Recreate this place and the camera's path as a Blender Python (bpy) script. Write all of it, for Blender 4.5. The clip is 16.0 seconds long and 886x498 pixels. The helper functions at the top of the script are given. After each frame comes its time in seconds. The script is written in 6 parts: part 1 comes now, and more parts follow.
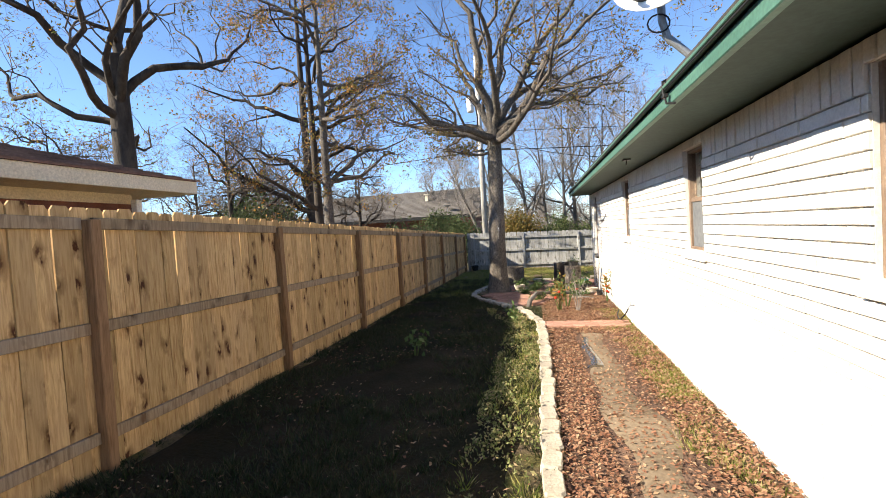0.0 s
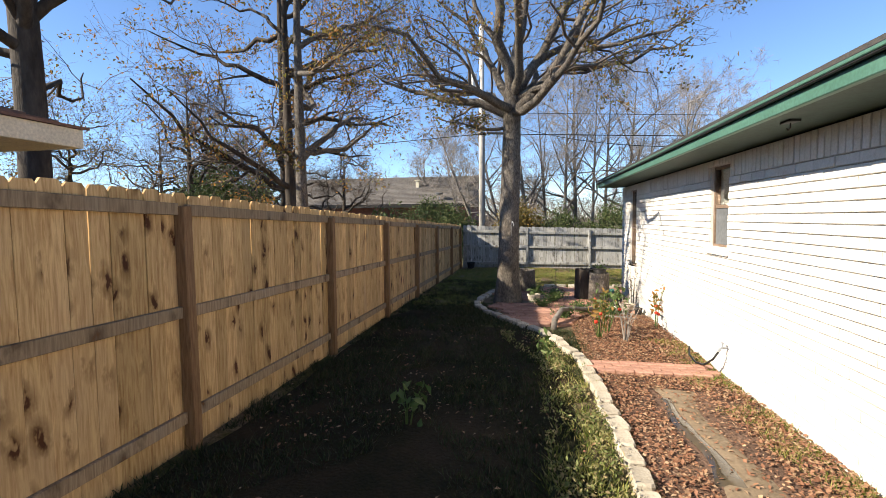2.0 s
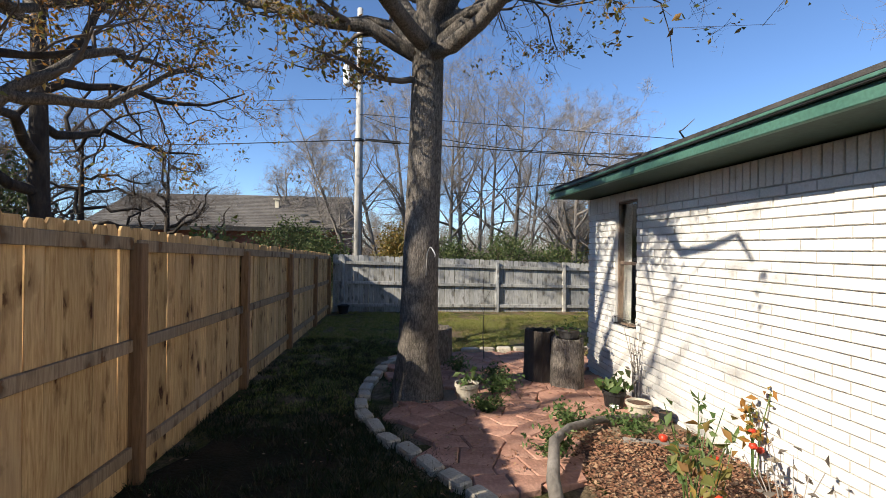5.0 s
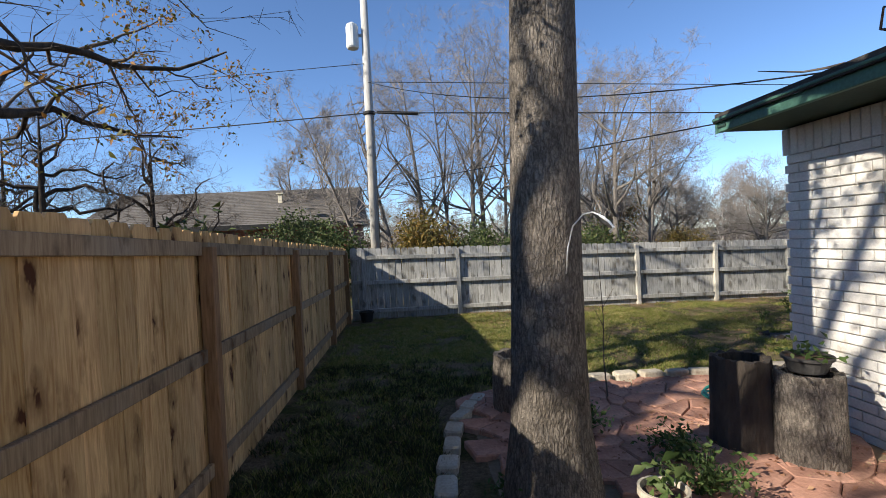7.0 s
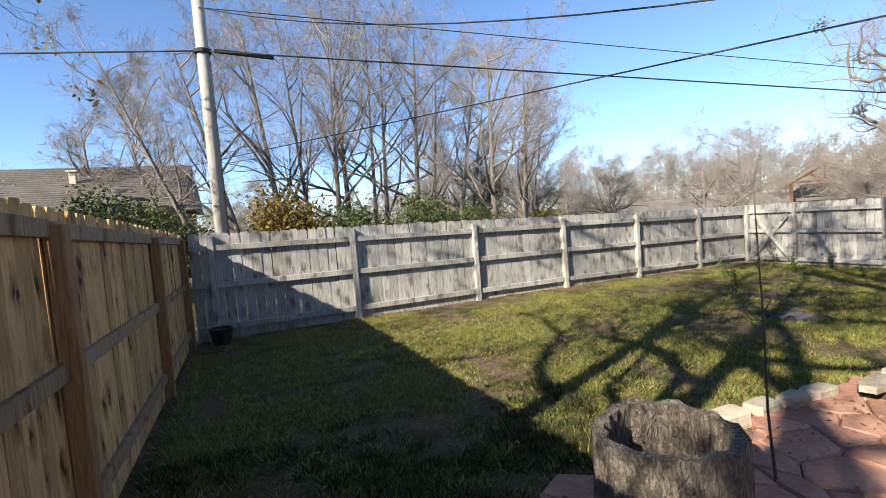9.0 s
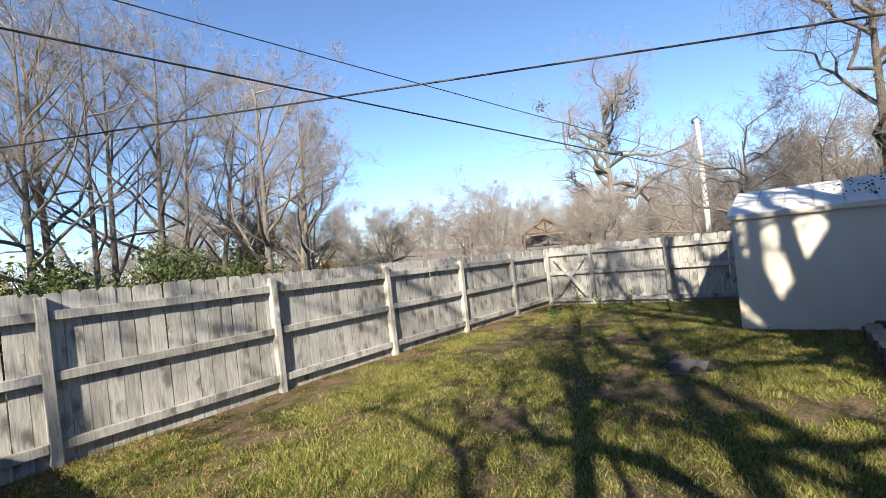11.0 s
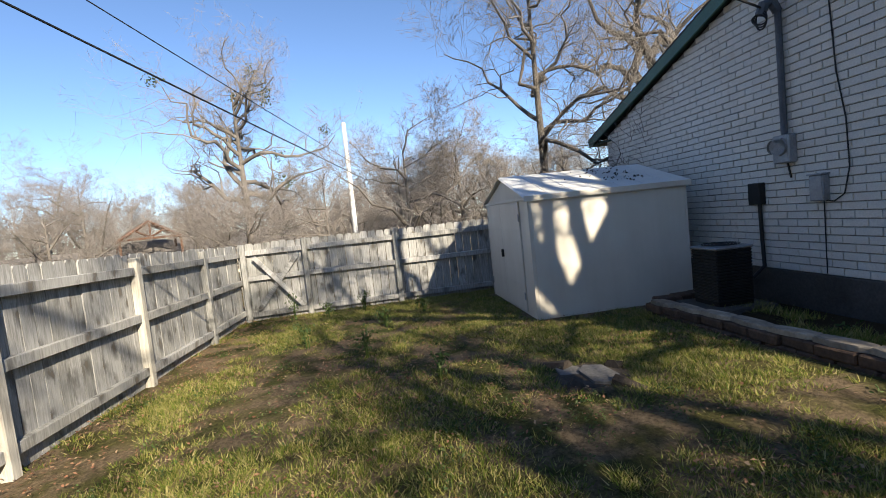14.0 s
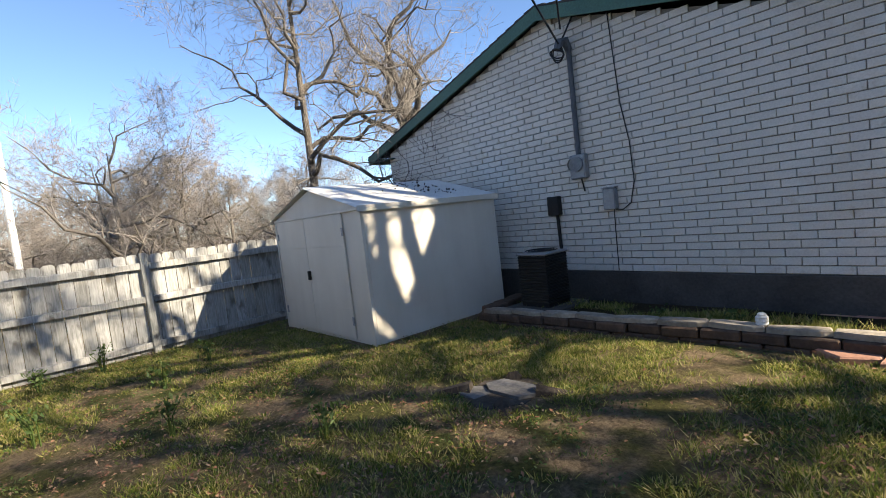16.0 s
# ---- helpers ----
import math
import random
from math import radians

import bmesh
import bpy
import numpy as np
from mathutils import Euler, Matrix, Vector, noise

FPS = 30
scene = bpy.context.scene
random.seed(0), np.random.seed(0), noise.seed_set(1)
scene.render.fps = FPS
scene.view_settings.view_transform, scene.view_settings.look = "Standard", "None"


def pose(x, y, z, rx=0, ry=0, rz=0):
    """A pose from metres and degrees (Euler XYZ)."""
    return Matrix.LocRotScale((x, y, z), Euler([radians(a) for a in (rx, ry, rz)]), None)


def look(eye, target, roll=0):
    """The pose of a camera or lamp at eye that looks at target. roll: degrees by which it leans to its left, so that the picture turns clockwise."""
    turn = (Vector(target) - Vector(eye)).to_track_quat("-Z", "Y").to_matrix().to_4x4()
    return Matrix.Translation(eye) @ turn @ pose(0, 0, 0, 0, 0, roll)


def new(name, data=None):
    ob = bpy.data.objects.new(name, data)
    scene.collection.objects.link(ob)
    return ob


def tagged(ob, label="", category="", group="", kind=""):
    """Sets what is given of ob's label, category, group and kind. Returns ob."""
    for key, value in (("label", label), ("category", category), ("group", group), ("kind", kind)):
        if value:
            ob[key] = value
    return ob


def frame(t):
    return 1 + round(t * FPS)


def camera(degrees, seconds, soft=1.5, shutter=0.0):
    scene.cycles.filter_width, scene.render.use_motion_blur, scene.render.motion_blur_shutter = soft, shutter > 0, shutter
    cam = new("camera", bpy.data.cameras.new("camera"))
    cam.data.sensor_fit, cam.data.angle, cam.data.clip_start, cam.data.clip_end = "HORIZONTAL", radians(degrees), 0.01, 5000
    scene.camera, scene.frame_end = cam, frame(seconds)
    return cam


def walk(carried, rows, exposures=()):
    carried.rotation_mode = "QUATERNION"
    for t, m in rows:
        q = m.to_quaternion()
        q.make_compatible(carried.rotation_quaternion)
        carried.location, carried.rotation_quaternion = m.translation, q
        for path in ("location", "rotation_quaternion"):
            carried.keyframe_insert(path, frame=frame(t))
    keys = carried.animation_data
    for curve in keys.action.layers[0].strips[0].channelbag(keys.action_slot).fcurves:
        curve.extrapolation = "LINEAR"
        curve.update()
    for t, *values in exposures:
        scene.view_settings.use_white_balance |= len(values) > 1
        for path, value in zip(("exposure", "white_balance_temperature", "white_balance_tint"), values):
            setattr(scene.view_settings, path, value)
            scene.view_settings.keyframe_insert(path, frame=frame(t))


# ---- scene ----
cam = camera(85.8, 16.0, soft=0.9)
METRES, EYE, TILT, LEAN, TURN = 20.8, 1.5, 0.0, 0.0, 11.7
ROWS = [
    (0.0, 0.0, 0.0, 0.0, -0.14, -2.32, 3.58),
    (0.5, -0.0046, 0.0248, 0.0003, -6.34, -2.16, 2.39),
    (1.0, -0.0092, 0.0526, 0.0002, -10.08, -1.06, 0.36),
    (1.5, -0.0161, 0.085, 0.0016, -7.01, -0.92, 2.64),
    (2.0, -0.0126, 0.1198, 0.0025, -1.72, -3.7, 0.54),
    (2.5, -0.0119, 0.1601, 0.0017, -10.9, -4.37, -2.89),
    (3.0, -0.0097, 0.1991, 0.0007, -13.33, -3.26, -2.33),
    (3.5, -0.0083, 0.2383, 0.0, -16.39, 0.2, -2.09),
    (6.0, 0.0076, 0.4168, -0.0034, -16.2, -1.13, 0.48),
    (6.5, 0.0069, 0.4514, -0.0049, -12.63, -1.9, 0.87),
    (7.0, 0.0039, 0.4865, -0.0055, -16.3, -1.24, 2.71),
    (7.5, 0.0018, 0.522, -0.0086, -12.52, -0.25, 5.59),
    (8.0, 0.0007, 0.5583, -0.0086, -21.88, -1.2, 5.51),
    (8.5, 0.0038, 0.5972, -0.0112, -28.55, -1.91, 4.52),
    (9.0, 0.0099, 0.6316, -0.013, -34.52, -3.82, 4.4),
    (9.5, 0.0188, 0.6622, -0.0136, -36.08, -3.07, 5.76),
    (10.0, 0.0344, 0.6911, -0.0147, -44.6, -1.39, 6.68),
    (12.5, 0.1164, 0.804, -0.0161, -82.76, -1.19, 4.67),
    (13.0, 0.1375, 0.8219, -0.0181, -90.3, -1.95, 4.31),
    (13.5, 0.1594, 0.839, -0.0196, -101.61, -2.97, 3.32),
    (14.0, 0.1803, 0.8558, -0.0199, -108.09, -3.98, 6.04),
    (14.5, 0.2001, 0.8674, -0.0201, -112.7, -5.51, 6.22),
    (15.0, 0.2206, 0.8805, -0.0199, -122.24, -5.01, 4.53),
    (15.5, 0.2374, 0.8873, -0.022, -125.63, -4.26, 6.09),
    (16.0, 0.2486, 0.8892, -0.0231, -141.85, -4.18, 6.63),
]
walk(cam, [(t, pose(0, 0, EYE, TILT, LEAN, TURN) @ pose(METRES * x, METRES * y, METRES * z, 90 + pitch, roll, yaw)) for t, x, y, z, yaw, pitch, roll in ROWS],
     exposures=[(0.0, 1.55, 6750, 10), (2.0, 1.34, 6700, 10), (3.5, 1.1, 6600, 10), (6.0, 0.97, 6350, 10), (7.0, 0.99, 6350, 10), (8.0, 1.24, 6600, 10), (9.0, 1.38, 6700, 10), (10.0, 1.48, 6700, 10), (12.5, 1.12, 6750, 10), (13.5, 1.12, 6800, 10), (14.5, 1.32, 6950, 10), (16.0, 1.6, 7100, 10)])

# ---- light: clear winter sky, low sun from behind the neighbour's side ----
SUN_WAY = Vector((1.0, 0.45, -0.66))
world = bpy.data.worlds.new("sky")
scene.world = world
world.use_nodes = True
wn = world.node_tree.nodes
sky = wn.new("ShaderNodeTexSky")
sky.sky_type = "NISHITA"
sky.sun_disc = False
sky.sun_elevation = math.atan2(0.66, math.hypot(1.0, 0.45))
sky.sun_rotation = radians(245.8)
sky.altitude = 100
sky.air_density, sky.dust_density, sky.ozone_density = 0.75, 0.0, 5.0
wn["Background"].inputs["Strength"].default_value = 0.102
world.node_tree.links.new(sky.outputs["Color"], wn["Background"].inputs["Color"])
sun_data = bpy.data.lights.new("sun", "SUN")
sun_data.energy, sun_data.angle, sun_data.color = 5.0, radians(0.53), (1.0, 0.91, 0.76)
sun_ob = new("sun", sun_data)
sun_ob.matrix_world = look((0, 0, 30), Vector((0, 0, 30)) + SUN_WAY)


# ---- materials ----
def nodes_of(name, rough=0.8, metal=0.0, spec=0.3):
    m = bpy.data.materials.new(name)
    m.use_nodes = True
    b = m.node_tree.nodes["Principled BSDF"]
    b.inputs["Roughness"].default_value = rough
    b.inputs["Metallic"].default_value = metal
    b.inputs["Specular IOR Level"].default_value = spec
    return m, m.node_tree.nodes, m.node_tree.links, b


def noise_tex(n, l, scale, detail=4.0, stretch=(1, 1, 1), coords="Object", distort=0.0, rough=0.55, offset=None):
    tc = n.new("ShaderNodeTexCoord")
    mp = n.new("ShaderNodeMapping")
    mp.inputs["Scale"].default_value = stretch
    l.new(tc.outputs[coords], mp.inputs["Vector"])
    vec = mp.outputs["Vector"]
    if offset is not None:
        add = n.new("ShaderNodeVectorMath")
        add.operation = "ADD"
        l.new(vec, add.inputs[0])
        l.new(offset, add.inputs[1])
        vec = add.outputs[0]
    t = n.new("ShaderNodeTexNoise")
    t.inputs["Scale"].default_value = scale
    t.inputs["Detail"].default_value = detail
    t.inputs["Roughness"].default_value = rough
    t.inputs["Distortion"].default_value = distort
    l.new(vec, t.inputs["Vector"])
    return t.outputs["Fac"]


def ramp(n, l, fac, stops):
    r = n.new("ShaderNodeValToRGB")
    e = r.color_ramp.elements
    while len(e) < len(stops):
        e.new(0.5)
    for k, (p, c) in zip(e, stops):
        k.position = p
        k.color = (*c, 1) if len(c) == 3 else c
    l.new(fac, r.inputs["Fac"])
    return r.outputs["Color"]


def blend(n, l, fac, a, b, mode="MIX"):
    m = n.new("ShaderNodeMix")
    m.data_type = "RGBA"
    m.blend_type = mode
    if isinstance(fac, (int, float)):
        m.inputs[0].default_value = fac
    else:
        l.new(fac, m.inputs[0])
    for sock, v in ((m.inputs[6], a), (m.inputs[7], b)):
        if isinstance(v, tuple):
            sock.default_value = (*v, 1)
        else:
            l.new(v, sock)
    return m.outputs[2]


def bump(n, l, b, height, strength=0.4, distance=0.01):
    k = n.new("ShaderNodeBump")
    k.inputs["Strength"].default_value = strength
    k.inputs["Distance"].default_value = distance
    l.new(height, k.inputs["Height"])
    l.new(k.outputs["Normal"], b.inputs["Normal"])


def per_piece(n, l, lo, hi, island=False):
    if island:
        o = n.new("ShaderNodeNewGeometry").outputs["Random Per Island"]
    else:
        o = n.new("ShaderNodeObjectInfo").outputs["Random"]
    return ramp(n, l, o, [(0, lo), (1, hi)]), o


def two_scale(name, dark, light, coarse, fine, rough=0.85, strength=0.4, distance=0.01, stretch=(1, 1, 1), vary=None, island=False, spec=0.3, metal=0.0, coords="Object"):
    m, n, l, b = nodes_of(name, rough, metal, spec)
    a = noise_tex(n, l, coarse, 4, stretch, coords)
    f = noise_tex(n, l, fine, 5, stretch, coords)
    c = ramp(n, l, a, [(0.3, dark), (0.7, light)])
    c = blend(n, l, 0.55, c, ramp(n, l, f, [(0.25, (0.45, 0.45, 0.45)), (0.75, (1.25, 1.25, 1.25))]), "MULTIPLY")
    if vary:
        v, _ = per_piece(n, l, (1 - vary,) * 3, (1 + vary,) * 3, island)
        c = blend(n, l, 1.0, c, v, "MULTIPLY")
    l.new(c, b.inputs["Base Color"])
    bump(n, l, b, f, strength, distance)
    return m


def wood_board(name, dark, light, grey, knots, vary):
    """Sawn board with long grain, a tint of its own and scattered dark knots."""
    m, n, l, b = nodes_of(name, 0.8, 0, 0.2)
    info = n.new("ShaderNodeObjectInfo")
    sc = n.new("ShaderNodeVectorMath")
    sc.operation = "SCALE"
    comb = n.new("ShaderNodeCombineXYZ")
    for k in range(3):
        l.new(info.outputs["Random"], comb.inputs[k])
    l.new(comb.outputs[0], sc.inputs[0])
    sc.inputs["Scale"].default_value = 37.0
    g = noise_tex(n, l, 9.0, 6, (6, 6, 0.5), "Object", 0.6, 0.6, sc.outputs[0])
    w = noise_tex(n, l, 1.3, 4, (1, 1, 0.6), "Object", 0, 0.6, sc.outputs[0])
    c = ramp(n, l, g, [(0.3, dark), (0.62, light)])
    c = blend(n, l, ramp(n, l, w, [(0.5, (0, 0, 0)), (0.75, (0.7, 0.7, 0.7))]), c, grey)
    if knots:
        tc = n.new("ShaderNodeTexCoord")
        mp = n.new("ShaderNodeMapping")
        mp.inputs["Scale"].default_value = (6.2, 6.2, 3.6)
        l.new(tc.outputs["Object"], mp.inputs["Vector"])
        add = n.new("ShaderNodeVectorMath")
        l.new(mp.outputs["Vector"], add.inputs[0])
        l.new(sc.outputs[0], add.inputs[1])
        v = n.new("ShaderNodeTexVoronoi")
        v.inputs["Scale"].default_value = 1.0
        bend = noise_tex(n, l, 14.0, 3, (1, 1, 0.5), "Object", 0, 0.6, sc.outputs[0])
        warp = n.new("ShaderNodeVectorMath")
        warp.operation = "MULTIPLY_ADD"
        l.new(bend, warp.inputs[0])
        warp.inputs[1].default_value = (0.9, 0.9, 1.1)
        l.new(add.outputs[0], warp.inputs[2])
        l.new(warp.outputs[0], v.inputs["Vector"])
        keep = ramp(n, l, v.outputs["Color"], [(0.36, (0, 0, 0)), (0.44, (1, 1, 1))])
        flame = ramp(n, l, v.outputs["Distance"], [(0.14, (0.95, 0.95, 0.95)), (0.46, (0, 0, 0))])
        flame = blend(n, l, 1.0, flame, keep, "MULTIPLY")
        c = blend(n, l, flame, c, tuple(0.6 * q for q in dark))
        k = ramp(n, l, v.outputs["Distance"], [(0.12, (1, 1, 1)), (0.20, (0, 0, 0))])
        k = blend(n, l, 1.0, k, keep, "MULTIPLY")
        c = blend(n, l, k, c, knots)
    tint, _ = per_piece(n, l, (1 - vary, 1 - vary, 1 - 1.2 * vary), (1 + vary * 0.6,) * 3)
    c = blend(n, l, 1.0, c, tint, "MULTIPLY")
    l.new(c, b.inputs["Base Color"])
    bump(n, l, b, g, 0.35, 0.006)
    return m


NEW_WOOD = wood_board("new_pine", (0.36, 0.195, 0.075), (0.64, 0.42, 0.20), (0.50, 0.33, 0.18), (0.075, 0.026, 0.010), 0.28)
RAIL_WOOD = wood_board("weathering_rail", (0.19, 0.125, 0.075), (0.35, 0.25, 0.155), (0.30, 0.25, 0.20), (0.14, 0.07, 0.03), 0.15)
POST_WOOD = wood_board("treated_post", (0.16, 0.085, 0.04), (0.30, 0.17, 0.085), (0.22, 0.14, 0.09), None, 0.15)
GREY_WOOD = wood_board("grey_board", (0.20, 0.195, 0.185), (0.39, 0.385, 0.37), (0.46, 0.455, 0.44), (0.16, 0.14, 0.12), 0.16)
PALE_POST = wood_board("pale_post", (0.34, 0.31, 0.27), (0.58, 0.55, 0.49), (0.5, 0.48, 0.44), None, 0.12)
BROWN_TIMBER = two_scale("brown_timber", (0.07, 0.03, 0.016), (0.14, 0.066, 0.034), 2, 30)


def brick_paint():
    m, n, l, b = nodes_of("painted_brick", 0.75, 0, 0.35)
    a = noise_tex(n, l, 1.1, 4, (1, 1, 1), "Object")
    f = noise_tex(n, l, 60, 5)
    c = ramp(n, l, a, [(0.3, (0.60, 0.565, 0.51)), (0.65, (0.70, 0.675, 0.63))])
    dirt = ramp(n, l, noise_tex(n, l, 7, 6, rough=0.7), [(0.57, (0, 0, 0)), (0.74, (0.8, 0.8, 0.8))])
    c = blend(n, l, dirt, c, (0.50, 0.43, 0.34))
    c = blend(n, l, 0.35, c, ramp(n, l, f, [(0.3, (0.6, 0.6, 0.6)), (0.7, (1.1, 1.1, 1.1))]), "MULTIPLY")
    l.new(c, b.inputs["Base Color"])
    bump(n, l, b, f, 0.5, 0.006)
    return m


BRICK = brick_paint()
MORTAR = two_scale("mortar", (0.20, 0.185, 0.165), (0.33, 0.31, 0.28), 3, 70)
# mortar copy made paler: the west wall's sun glare put into colour
SUNLIT_MORTAR = two_scale("sunlit_mortar", (0.46, 0.43, 0.39), (0.60, 0.57, 0.525), 3, 70)
CONCRETE = two_scale("concrete", (0.05, 0.046, 0.042), (0.09, 0.084, 0.078), 2, 45)
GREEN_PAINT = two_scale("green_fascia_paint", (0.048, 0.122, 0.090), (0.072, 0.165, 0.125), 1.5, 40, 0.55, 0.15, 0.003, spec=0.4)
# soffit green set darker, with the shade under the eaves in it
SOFFIT = two_scale("shaded_soffit_paint", (0.022, 0.046, 0.036), (0.034, 0.064, 0.052), 1.2, 30, 0.7, 0.1, 0.003)
SHINGLE = two_scale("dark_shingle", (0.035, 0.032, 0.03), (0.075, 0.07, 0.065), 3, 60, 0.9, 0.6, 0.01)
GREY_SHINGLE = two_scale("grey_shingle", (0.10, 0.09, 0.082), (0.17, 0.155, 0.14), 0.6, 7, 0.9, 0.5, 0.03)
BROWN_SHINGLE = two_scale("brown_shingle", (0.12, 0.065, 0.045), (0.24, 0.14, 0.10), 2, 22, 0.9, 0.7, 0.02)
CREAM = two_scale("cream_paint", (0.60, 0.54, 0.40), (0.70, 0.64, 0.50), 2, 40, 0.6, 0.15, 0.003)
RED_BRICK = two_scale("red_brick", (0.13, 0.05, 0.035), (0.24, 0.10, 0.07), 4, 40)
def bark_material(name, dark, light, scale=17.0):
    m, n, l, b = nodes_of(name, 0.95, 0, 0.15)
    ridge = noise_tex(n, l, scale, 4, (1, 1, 0.36), "Object", 0.35, 0.62)
    fine = noise_tex(n, l, scale * 3, 5, (1, 1, 0.6))
    tone = noise_tex(n, l, 1.7, 3)
    crack = ramp(n, l, ridge, [(0.34, (0.34, 0.34, 0.34)), (0.5, (0.8, 0.8, 0.8)), (0.64, (1.05, 1.05, 1.05))])
    tc = n.new("ShaderNodeTexCoord")
    mp = n.new("ShaderNodeMapping")
    mp.inputs["Scale"].default_value = (scale * 1.25, scale * 1.25, scale * 0.36)
    l.new(tc.outputs["Object"], mp.inputs["Vector"])
    warp = n.new("ShaderNodeVectorMath")
    warp.operation = "MULTIPLY_ADD"
    l.new(noise_tex(n, l, scale * 0.8, 3), warp.inputs[0])
    warp.inputs[1].default_value = (1.3, 1.3, 1.3)
    l.new(mp.outputs["Vector"], warp.inputs[2])
    plates = n.new("ShaderNodeTexVoronoi")
    plates.feature = "DISTANCE_TO_EDGE"
    plates.inputs["Scale"].default_value = 1.0
    l.new(warp.outputs[0], plates.inputs["Vector"])
    seam = ramp(n, l, plates.outputs["Distance"], [(0.01, (0.58, 0.58, 0.58)), (0.22, (1, 1, 1))])
    crack = blend(n, l, 0.8, seam, crack, "MULTIPLY")
    c = ramp(n, l, tone, [(0.3, dark), (0.7, light)])
    c = blend(n, l, 1.0, c, crack, "MULTIPLY")
    c = blend(n, l, 0.6, c, ramp(n, l, fine, [(0.3, (0.55, 0.55, 0.55)), (0.7, (1.3, 1.3, 1.3))]), "MULTIPLY")
    l.new(c, b.inputs["Base Color"])
    rough = blend(n, l, 0.55, crack, fine)
    bump(n, l, b, rough, 1.0, 0.03)
    return m


BARK = bark_material("bark", (0.16, 0.135, 0.11), (0.27, 0.235, 0.20), 34)
DARK_BARK = two_scale("dark_bark", (0.03, 0.024, 0.019), (0.085, 0.068, 0.054), 5, 24, 0.95, 0.8, 0.03, (1, 1, 0.3))
PALE_BARK = two_scale("pale_bark", (0.10, 0.086, 0.073), (0.22, 0.195, 0.17), 3, 20, 0.95, 0.6, 0.03, (1, 1, 0.35))
LOG_BARK = bark_material("log_bark", (0.20, 0.17, 0.14), (0.34, 0.295, 0.25), 36)
CUT_WOOD = two_scale("weathered_cut_wood", (0.09, 0.086, 0.083), (0.17, 0.165, 0.16), 5, 40)
TWIG = two_scale("twig", (0.07, 0.053, 0.042), (0.15, 0.12, 0.097), 2, 20)
GREY_TWIG = two_scale("grey_twig", (0.13, 0.115, 0.10), (0.25, 0.225, 0.20), 2, 20)
PALE_TWIG = two_scale("pale_twig", (0.18, 0.158, 0.138), (0.32, 0.285, 0.255), 1, 12)


def leafy(name, stops, trans=0.35):
    m, n, l, b = nodes_of(name, 0.6, 0, 0.3)
    o = n.new("ShaderNodeNewGeometry").outputs["Random Per Island"]
    c = ramp(n, l, o, stops)
    l.new(c, b.inputs["Base Color"])
    t = n.new("ShaderNodeBsdfTranslucent")
    l.new(c, t.inputs["Color"])
    x = n.new("ShaderNodeMixShader")
    x.inputs[0].default_value = trans
    out = n["Material Output"]
    l.new(b.outputs[0], x.inputs[1])
    l.new(t.outputs[0], x.inputs[2])
    l.new(x.outputs[0], out.inputs["Surface"])
    return m


OAK_LEAF = leafy("oak_leaves", [(0, (0.16, 0.085, 0.03)), (0.3, (0.30, 0.17, 0.05)), (0.55, (0.15, 0.14, 0.035)), (0.8, (0.10, 0.115, 0.03)), (1, (0.34, 0.22, 0.06))])
ORANGE_LEAF = leafy("orange_leaves", [(0, (0.30, 0.13, 0.03)), (0.4, (0.38, 0.20, 0.05)), (0.7, (0.20, 0.16, 0.04)), (1, (0.12, 0.13, 0.03))])
EVERGREEN = leafy("evergreen_leaves", [(0, (0.035, 0.055, 0.018)), (0.6, (0.07, 0.10, 0.03)), (1, (0.13, 0.14, 0.05))], 0.2)
RUST_BUSH = leafy("rust_bush_leaves", [(0, (0.15, 0.09, 0.02)), (0.5, (0.10, 0.10, 0.025)), (1, (0.28, 0.17, 0.04))], 0.25)
BRUSH = leafy("dry_brush", [(0, (0.10, 0.082, 0.066)), (0.5, (0.18, 0.152, 0.126)), (0.85, (0.27, 0.235, 0.20)), (1, (0.20, 0.155, 0.09))], 0.3)
# darker copy of the grass, its colour carrying the fence's shade
SHADED_GRASS = leafy("shaded_grass_blades", [(0, (0.018, 0.026, 0.007)), (0.5, (0.035, 0.05, 0.013)), (0.8, (0.055, 0.045, 0.022)), (1, (0.10, 0.08, 0.045))], 0.3)
GRASS = leafy("grass_blades", [(0, (0.075, 0.12, 0.016)), (0.4, (0.175, 0.21, 0.034)), (0.7, (0.35, 0.315, 0.10)), (1, (0.47, 0.39, 0.19))], 0.4)
WEED = leafy("weed_leaves", [(0, (0.045, 0.08, 0.02)), (0.6, (0.085, 0.13, 0.035)), (1, (0.16, 0.20, 0.075))], 0.3)
FERN = leafy("fern_leaves", [(0, (0.035, 0.065, 0.018)), (0.6, (0.07, 0.115, 0.03)), (1, (0.13, 0.17, 0.06))], 0.3)
GROUND_COVER = leafy("ground_cover_leaves", [(0, (0.10, 0.13, 0.035)), (0.4, (0.17, 0.19, 0.06)), (0.7, (0.30, 0.28, 0.12)), (1, (0.38, 0.28, 0.15))], 0.3)
DEAD_LEAF = leafy("fallen_leaves", [(0, (0.14, 0.06, 0.032)), (0.4, (0.27, 0.13, 0.075)), (0.75, (0.31, 0.175, 0.10)), (1, (0.40, 0.28, 0.17))], 0.15)


